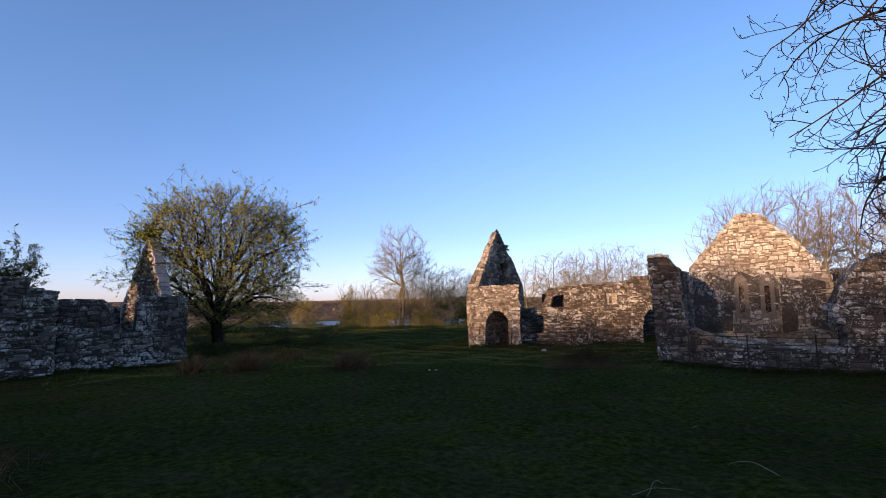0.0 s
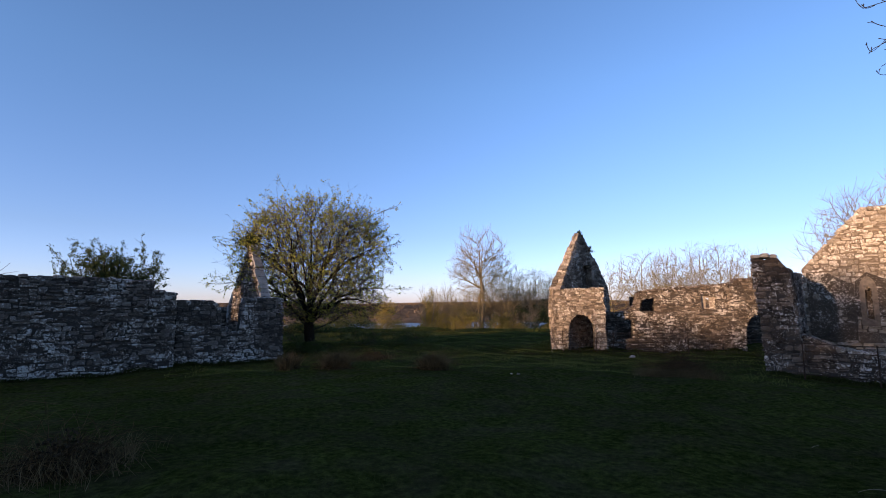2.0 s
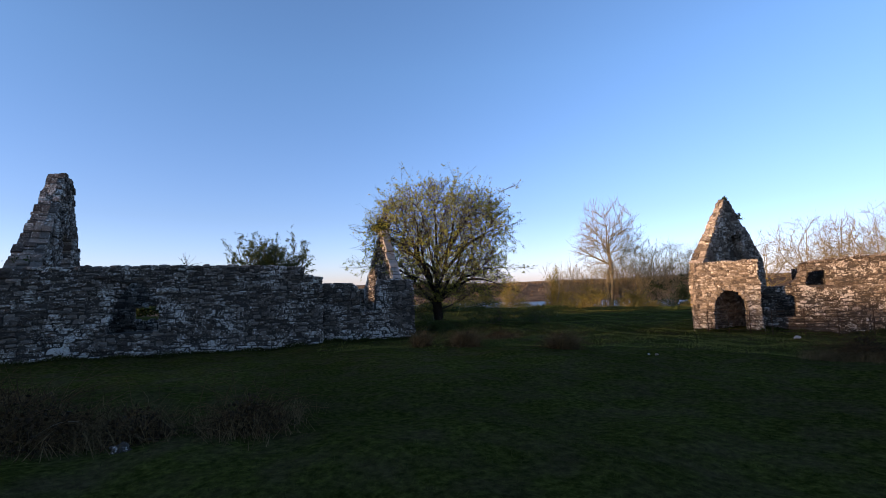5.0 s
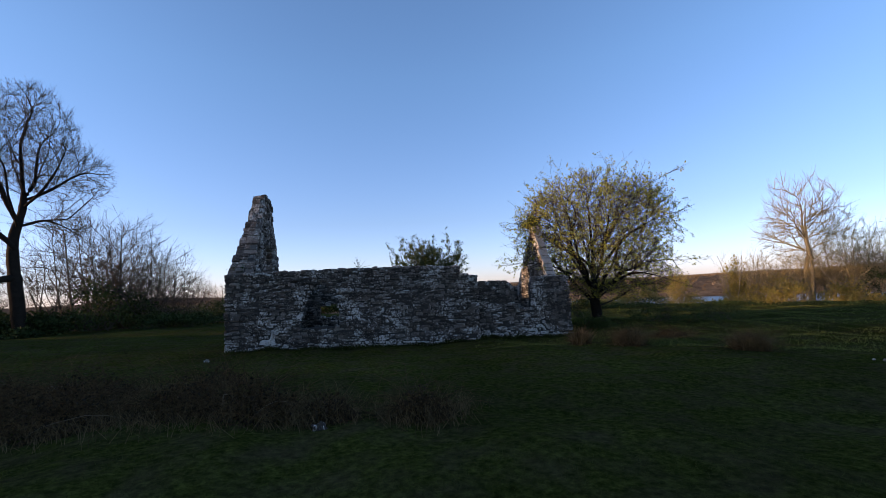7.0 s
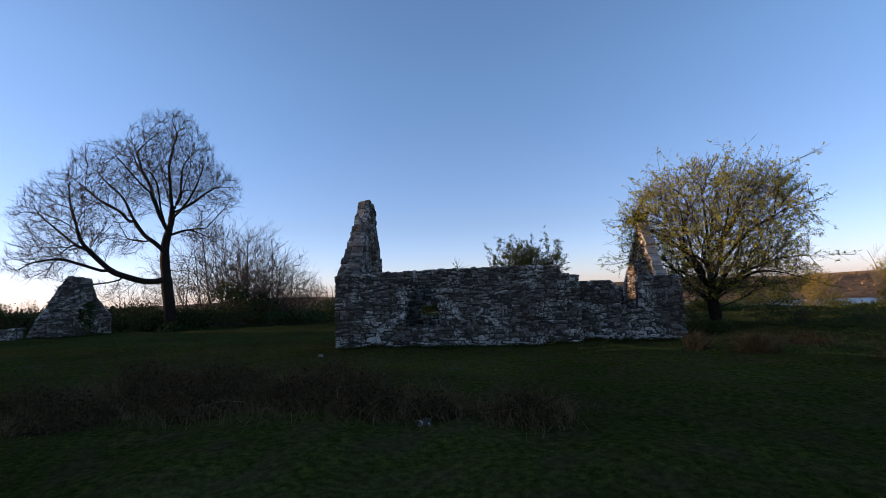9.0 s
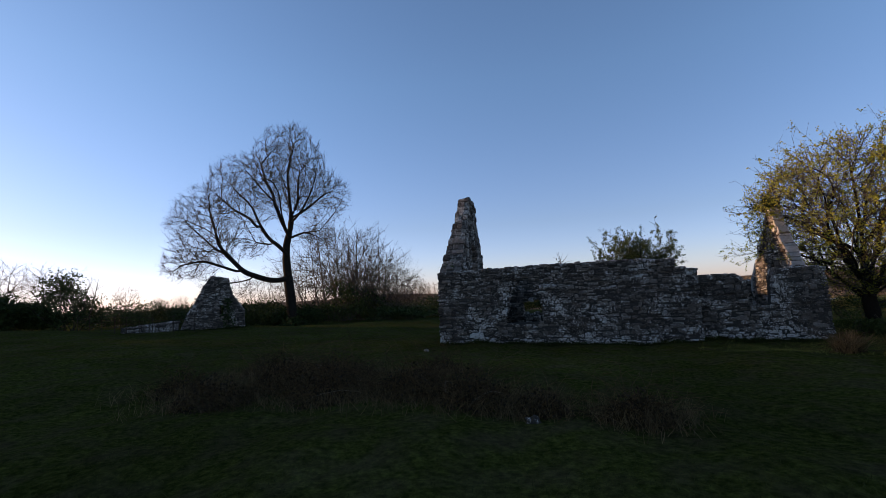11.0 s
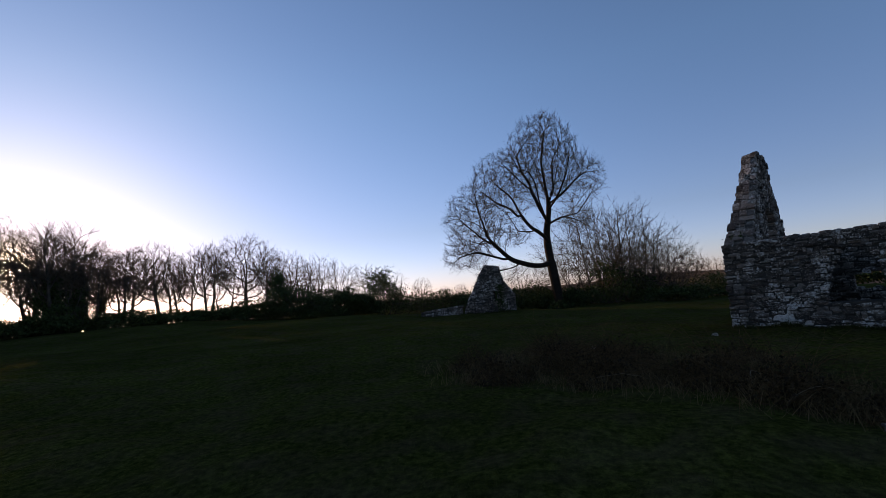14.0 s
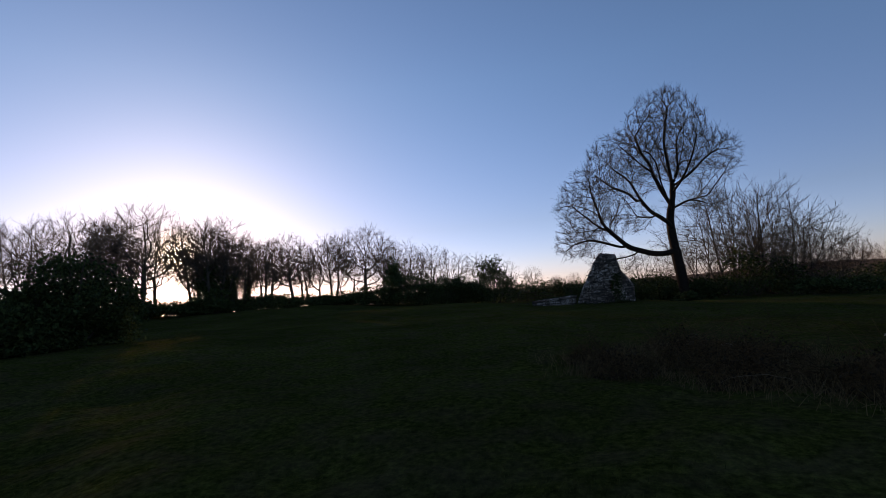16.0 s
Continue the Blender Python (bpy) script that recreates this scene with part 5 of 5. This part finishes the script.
        B("rank_growth", "rank weeds along the field edge, standing for its shade too", x, y, 6.5, 2.2, 0.42 + 0.15 * math.sin(i * 1.9), 2400, LEAF_ELDER, BARK, 460 + i, 0.13, turn=-1 + i * 3.4, group="rank growth at the field edge")
    for i, (x, y, w, h) in enumerate(((-8.6, 24.0, 3.2, 1.3), (-6.2, 25.2, 3.4, 1.0), (-12.6, 25.0, 3.0, 1.5), (-9.8, 20.4, 1.6, 0.7))):
        B("thorn_bush", "low thorny undergrowth round the hawthorn", x, y, w, w * 0.8, h, 2200, LEAF_ELDER, TWIG, 480 + i, 0.07, group="undergrowth round the hawthorn")


build_bushes()


def bramble(x, y, w, h, n, seed, label="tangle of dead brown bramble stems", dry=1.0):
    rng = np.random.default_rng(seed)
    w, h = w * 0.72, h * 1.05
    p = np.stack([rng.normal(0, w * 0.25, n), rng.normal(0, w * 0.2, n)], 1)
    z = ground_z(p[:, 0] + x, p[:, 1] + y) - 0.02
    p = np.concatenate([p, z[:, None]], 1) + np.array([x, y, 0])
    d = unit(np.stack([rng.normal(0, 0.6, n), rng.normal(0, 0.6, n), np.ones(n)], 1))
    l0 = stems(rng, p, d, h * rng.uniform(0.4, 1.8, n) * rng.uniform(0.6, 1.1, n), np.full(n, 0.0042), 5, 0.22, -1.7, 0.4)
    l1 = side_shoots(rng, *l0, 2, 0.25, 1.0, 55, 0.45, 1, 0.25, -0.4, 0.6, 0.5, 0.003)
    root = thing("bramble_clump", label, "bramble", "dead bramble clumps")
    tagged(part("tangle", mesh_of("tangle", *tubes([(l0[0][6:], l0[1][6:]), l1], [3, 3]), BRAMBLE), root), kind="stuff")
    m = n * 5
    a, r = rng.uniform(0, 6.28, m), np.sqrt(rng.uniform(0, 1, m)) * w * 0.62
    q = np.stack([np.cos(a) * r, np.sin(a) * r * 0.8, np.zeros(m)], 1)
    q[:, 2] = ground_z(q[:, 0] + x, q[:, 1] + y) + rng.uniform(0, 1, m) ** 1.5 * h * 0.75 * np.clip(1.1 - r / w / 0.62, 0, 1)
    k = int(n * 3 * dry)
    a, r = rng.uniform(0, 6.28, k), rng.uniform(0.1, 1, k) * w * 0.8 / dry
    g = np.stack([x + np.cos(a) * r, y + np.sin(a) * r, np.zeros(k)], 1)
    g += rng.normal(0, 0.1 / dry ** 2, (12, 3))[rng.integers(12, size=k)] * np.array([3, 3, 0])
    g[:, 2] = ground_z(g[:, 0], g[:, 1]) - 0.01
    lie = unit(np.stack([rng.normal(0, 0.5, k), rng.normal(0, 0.5, k), np.ones(k)], 1))
    tall = rng.uniform(0.12, 0.42, (k, 1)) * dry
    edge = unit(np.cross(lie, rng.normal(0, 1, (k, 3)))) * 0.004 * dry
    bend = np.stack([rng.normal(0, 0.35, k), rng.normal(0, 0.35, k), np.zeros(k)], 1) * tall
    tagged(part("dry_grass", blade_mesh("dry_grass", g, lie, edge, tall, bend, BLADE_DRY), root, "pale dry grass among the stems"), kind="stuff")
    tagged(part("withered_leaves", mesh_of("withered_leaves", *leaf_quads(rng, q + np.array([x, y, 0]), 0.055), LEAF_DEAD), root), kind="stuff")
    for i in range(6):
        part("cane", mesh_of("cane", *tubes([(l0[0][i:i + 1], l0[1][i:i + 1] * 1.5)], [5]), BRAMBLE), root)
    return root


def build_brambles():
    for i, (x, y, w, h, n) in enumerate(((-9.6, 1.4, 2.4, 0.9, 420), (-8.6, 2.7, 2.2, 0.9, 420), (-7.3, 3.4, 2.0, 0.8, 380), (-6.3, 4.0, 1.3, 0.6, 240), (-11.8, 2.0, 2.6, 1.0, 380), (-13.6, 0.6, 2.6, 1.0, 300), (-12.0, -1.4, 1.8, 0.9, 240), (-10.3, -0.7, 2.2, 0.8, 300), (-11.0, 0.6, 2.2, 0.9, 300),
                                         (-10.5, 4.0, 1.6, 0.8, 200), (-5.2, 4.9, 1.2, 0.7, 420), (4.6, 15.4, 1.5, 0.95, 760), (-2.9, 15.2, 0.9, 0.75, 260), (-6.1, 14.9, 1.0, 0.7, 240), (-7.9, 15.1, 0.7, 0.55, 150), (-5.9, 17.9, 1.4, 0.6, 180))):
        tan = 12 <= i <= 14
        bramble(x, y, w, h, n, 300 + i, "pale dry tussock with dead stems" if tan else "tangle of dead brown bramble stems", 1.7 if tan else 1.0)


build_brambles()


def overhang():
    """The tree whose boughs hang into the view over the field."""
    rng = np.random.default_rng(9)
    root = thing("overhanging_tree", "bare tree with hooked twigs, darkened as in shade, over the field", "tree")
    limbs = [trunk_path([(0, 0, -0.3), (0.1, 0.1, 3), (-0.1, 0.3, 6), (-0.2, 0.4, 9)], 0.34, 0.14, 10)]
    for z0, reach, side, rise, drop in ((5.5, 4.9, -2.0, 1.0, 0.2), (4.5, 4.8, -1.0, 0.9, -0.3), (7.0, 5.0, -2.8, 1.3, 0.6), (3.7, 5.2, 0.0, 0.7, 0.1), (6.3, 5.6, -1.6, 1.2, 0.7), (5.0, 5.8, -0.8, 0.9, -0.1), (4.2, 5.4, -0.5, 0.6, -0.5)):
        pts = [(side * t ** 1.3 + 0.4 * math.sin(6 * t + z0 * 3), 0.2 + reach * 0.86 * t + 0.3 * math.sin(8 * t + z0 * 2) * t, z0 + rise * 1.3 * math.sin(2.9 * t) + drop * t * t + 0.22 * math.sin(9 * t + z0 * 5) * t) for t in np.linspace(0, 1, 15)]
        limbs.append(trunk_path(pts, 0.06, 0.012, 20))
    q = [side_shoots(rng, p, r, 13, 0.25, 1.0, 52, 1.0, 9, 0.07, -0.5, 0.6, 0.5, 0.012, 2.1, curl=1.0) for p, r in limbs[1:]]
    q = (np.concatenate([a[0] for a in q]), np.concatenate([a[1] for a in q]))
    l3 = side_shoots(rng, *q, 5, 0.2, 1.0, 48, 0.5, 7, 0.06, 0.9, 0.7, 0.7, 0.009, curl=1.4)
    l4 = side_shoots(rng, *l3, 1, 0.3, 1.0, 50, 0.45, 6, 0.07, 1.0, 0.8, 0.9, 0.007, curl=1.2)
    # knobbly buds at the ends
    ends = np.concatenate([l3[0][:, -1], l4[0][:, -1]])
    heads = stems(rng, ends, unit(np.concatenate([l3[0][:, -1] - l3[0][:, -2], l4[0][:, -1] - l4[0][:, -2]])), np.full(len(ends), 0.045), np.full(len(ends), 0.013), 1, 0.1, 0.0, 0.5)
    part("trunk", mesh_of("trunk", *tubes([limbs[0]], [9]), BARK_SHADED, True), root)
    for l in limbs[1:]:
        part("limb", mesh_of("limb", *tubes([l], [6]), BARK_SHADED, True), root)
    part("crown", mesh_of("crown", *tubes([q, l3, l4, heads], [4, 4, 3, 3]), BARK_SHADED, True), root, "hooked bare twigs")
    x, y = 10.4, 6.3
    root.matrix_world = Matrix.Translation((x, y, gz(x, y)))


overhang()


# ---- loose stones, dead stalks, plants on the walls ----
def rock(x, y, size, seed, label, material):
    bm = bmesh.new()
    bmesh.ops.create_icosphere(bm, subdivisions=3, radius=1.0)
    for v in bm.verts:
        q = v.co * 1.3 + Vector((seed * 3.1, 0, 0))
        v.co *= 0.8 + 0.45 * noise.noise(q) + 0.12 * noise.noise(q * 3)
        v.co.z *= 0.6
    me = bpy.data.meshes.new("field_stone")
    bm.to_mesh(me)
    bm.free()
    me.materials.append(material)
    ob = new("field_stone", me)
    ob.matrix_world = Matrix.Translation((x, y, gz(x, y) + size * 0.22)) @ Matrix.Rotation(seed, 4, "Z") @ Matrix.Diagonal((size, size * 0.8, size, 1))
    tagged(ob, label, "stone", "loose stones")


rock(-5.75, 3.55, 0.13, 1, "pale lichened stone among dead brambles", STONE_GREY)
rock(-13.6, 1.7, 0.24, 2, "mossy boulder under dead brambles", STONE_GREY)
rock(-16.8, 6.0, 0.14, 3, "pale stone in the grass by the chapel", STONE_GABLE)
rock(-0.2, 14.7, 0.07, 4, "small pale stone in the grass", STONE_GABLE)
rock(-0.4, 14.8, 0.045, 5, "small pale stone in the grass", STONE_GABLE)
rock(5.2, 25.2, 0.17, 6, "tumbled block before the railings", COPING)


def dead_stalk(x, y, length, lift, seed, label="pale dry dead stalk lying in the grass"):
    rng = np.random.default_rng(seed)
    a = rng.uniform(0, 6.28)
    p = np.array([[x, y, gz(x, y) + 0.02]])
    l = stems(rng, p, np.array([[math.cos(a), math.sin(a), lift]]), np.array([length]), np.array([0.005]), 8, 0.12, -lift * 1.2, 0.4)
    ob = new("dead_stalk", mesh_of("dead_stalk", *tubes([l], [5]), STALK))
    tagged(ob, label, "stalk", "dead stalks")


for i, (x, y, l, up) in enumerate(((2.45, 5.3, 0.6, 0.7), (2.0, 5.0, 0.5, 0.4), (4.1, 7.9, 0.9, 0.15), (3.6, 5.2, 0.5, 0.9), (2.9, 4.6, 0.6, 0.2), (-8.9, 2.0, 1.3, 0.9), (-9.2, 1.6, 1.1, 1.2), (-6.9, 3.1, 0.9, 1.4), (-7.6, 3.3, 1.1, 1.6))):
    dead_stalk(x, y, l, up, 500 + i)


def wall_tuft(x, y, z, w, h, seed, n=260):
    rng = np.random.default_rng(seed)
    root = thing("wall_plant", "small green plant rooted on top of the ruin", "plant", "plants on the walls")
    k = 9
    l0 = stems(rng, np.array([[x, y, z]]) + rng.normal(0, w * 0.15, (k, 3)) * np.array([1, 1, 0.1]), unit(rng.normal(0, 0.6, (k, 3)) + np.array([0, 0, 1.0])), np.full(k, h), np.full(k, 0.008), 4, 0.2, 0.0, 0.4)
    part("sprig", mesh_of("sprig", *tubes([l0], [3]), TWIG), root)
    q = points_on(rng, l0, n) + rng.normal(0, w * 0.12, (n, 3))
    tagged(part("foliage", mesh_of("foliage", *leaf_quads(rng, q, 0.09), LEAF_DARK), root), kind="stuff")


wall_tuft(*ch(13.6, 2.62), 4.35, 0.75, 0.6, 601, 900)
wall_tuft(3.3, 29.3, 5.72, 0.25, 0.18, 602, 160)
wall_tuft(3.95, 30.2, 4.85, 0.3, 0.3, 603)
wall_tuft(*ch(0.4, 0.7), 2.75, 0.3, 0.35, 604)
wall_tuft(*ch(5.2, 0.4), 2.62, 0.05, 0.55, 605, 10)


def ivy_strip(x, y, along, w, z0, z1, seed, n=900):
    """Ivy climbing a wall face."""
    rng = np.random.default_rng(seed)
    root = thing("ivy", "dark ivy climbing the ruined gable", "plant", "plants on the walls")
    t = rng.uniform(0, 1, n)
    off = rng.normal(0, 0.5, n) * w * (1.1 - 0.6 * t)
    q = np.stack([x + along[0] * off, y + along[1] * off, z0 + (z1 - z0) * t], 1) + rng.normal(0, 0.05, (n, 3)) + np.array([along[1], -along[0], 0]) * 0.06
    k = 4
    stem = stems(rng, np.array([[x, y, z0]]) + rng.normal(0, 0.06, (k, 3)) * np.array([1, 1, 0]) + np.array([along[1], -along[0], 0]) * 0.03, np.tile([0.0, 0.0, 1.0], (k, 1)), np.full(k, (z1 - z0) * 0.9), np.full(k, 0.02), 6, 0.07, 0.5, 0.3)
    part("stem", mesh_of("stem", *tubes([stem], [4]), BARK), root)
    tagged(part("foliage", mesh_of("foliage", *leaf_quads(rng, q, 0.11), LEAF_DARK), root), kind="stuff")


ivy_strip(-38.84, -1.7, (0.1, 0.995), 0.5, gz(-38.84, -1.7) - 0.05, 2.3, 611)


# ---- iron railings ----
def railing(points, posts, height=1.15, rails=5):
    root = thing("iron_railing", "rusty iron estate railing in front of the ruin", "railing", "estate railings")
    for i in range(posts):
        s = i / (posts - 1) * (len(points) - 1)
        a = min(int(s), len(points) - 2)
        x, y = (points[a][j] + (points[a + 1][j] - points[a][j]) * (s - a) for j in (0, 1))
        z = gz(x, y)
        part("post", mesh_of("post", *tubes([trunk_path([(x, y, z - 0.2), (x, y, z + height)], 0.02, 0.018, 2)], [6]), IRON), root)
    for k in range(rails):
        h = 0.18 + k * (height - 0.24) / (rails - 1)
        pts = [(x, y, gz(x, y) + h) for x, y in points]
        part("rail", mesh_of("rail", *tubes([trunk_path(pts, 0.011, 0.011, 8)], [5]), IRON), root)


railing([(1.9, 26.0), (4.5, 26.2), (8.2, 26.4)], 7)
railing([tr(1.0, -0.5), tr(3.5, -0.5), tr(6.2, -0.6)], 4)
railing([(-44.5, -12.5), (-40.5, -9.2), (-36.6, -6.2), (-36.2, -2.4)], 10, 1.2)


# ---- grass blades ----
def build_blades(name, label, count, r0, r1, power, yaw0, yaw1, height, width, seed, blade=BLADE):
    rng = np.random.default_rng(seed)
    r = r0 + (r1 - r0) * rng.uniform(0, 1, count) ** power
    a = np.radians(rng.uniform(yaw0, yaw1, count))
    x, y = -np.sin(a) * r, np.cos(a) * r
    keep = np.sin(x * 1.7 + np.sin(y * 2.1)) * np.sin(y * 1.9 + np.sin(x * 1.3)) + rng.normal(0, 0.5, count) > -0.2
    x, y = x[keep], y[keep]
    n = len(x)
    d = unit(np.stack([rng.normal(0, 0.55, n), rng.normal(0, 0.55, n), np.ones(n)], 1))
    s = unit(np.cross(d, rng.normal(0, 1, (n, 3)))) * width
    h = rng.uniform(0.35, 1.0, (n, 1)) * height
    p = np.stack([x, y, ground_z(x, y) - 0.01], 1)
    bend = np.stack([rng.normal(0, 0.25, n), rng.normal(0, 0.25, n), np.zeros(n)], 1) * h
    ob = new(name, blade_mesh(name, p, d, s, h, bend, blade))
    tagged(ob, label, "grass", kind="stuff")


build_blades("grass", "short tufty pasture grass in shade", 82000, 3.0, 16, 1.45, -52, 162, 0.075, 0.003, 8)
# This stretch takes the lightened blades to give the sunlit band.
build_blades("meadow_grass", "rough grass before the ruins, blades lightened as if sunlit", 90000, 16, 44, 1.0, -28, 40, 0.1, 0.008, 18, BLADE_SUN)

def wall_foot_grass(name, label, runs, count, seed):
    """Longer unmown grass along the feet of the walls."""
    rng = np.random.default_rng(seed)
    i = rng.integers(len(runs), size=count)
    r = np.array(runs, float)[i]
    t = rng.uniform(0, 1, count)
    off = np.abs(rng.normal(0, 0.16, count)) + 0.02
    x = r[:, 0] + (r[:, 2] - r[:, 0]) * t + r[:, 4] * off
    y = r[:, 1] + (r[:, 3] - r[:, 1]) * t + r[:, 5] * off
    lush = 0.6 + 0.4 * np.sin(t * 31 + i) * np.sin(t * 13 + 2)
    h = (rng.uniform(0.4, 1.0, count) * 0.24 * lush + 0.04)[:, None]
    d = unit(np.stack([rng.normal(0, 0.35, count), rng.normal(0, 0.35, count), np.ones(count)], 1))
    s = unit(np.cross(d, rng.normal(0, 1, (count, 3)))) * 0.007
    p = np.stack([x, y, ground_z(x, y) - 0.02], 1)
    bend = np.stack([rng.normal(0, 0.3, count), rng.normal(0, 0.3, count), np.zeros(count)], 1) * h
    ob = new(name, blade_mesh(name, p, d, s, h, bend, BLADE))
    tagged(ob, label, "grass", kind="stuff")


wall_foot_grass("wall_foot_grass", "longer dark grass along the foot of the walls",
                [(*ch(0, 0), *ch(10.1, 0), -CN.x, -CN.y), (*ch(10.1, 0.2), *ch(14.2, 0.2), -CN.x, -CN.y), (1.4, 27.0, 4.3, 27.0, 0, -1), (4.4, 28.6, 11.5, 28.6, 0, -1),
                 (*tr(0, 0), *tr(5.2, 0.05), -TN.x, -TN.y), (*tr(5, -0.05), *tr(9, -0.05), -TN.x, -TN.y), (-39.2, -5.2, -38.7, -0.5, 1, 0)], 26000, 71)

# ---- the stones of the walls ----
for args in LATER:
    lay_stones(*args)
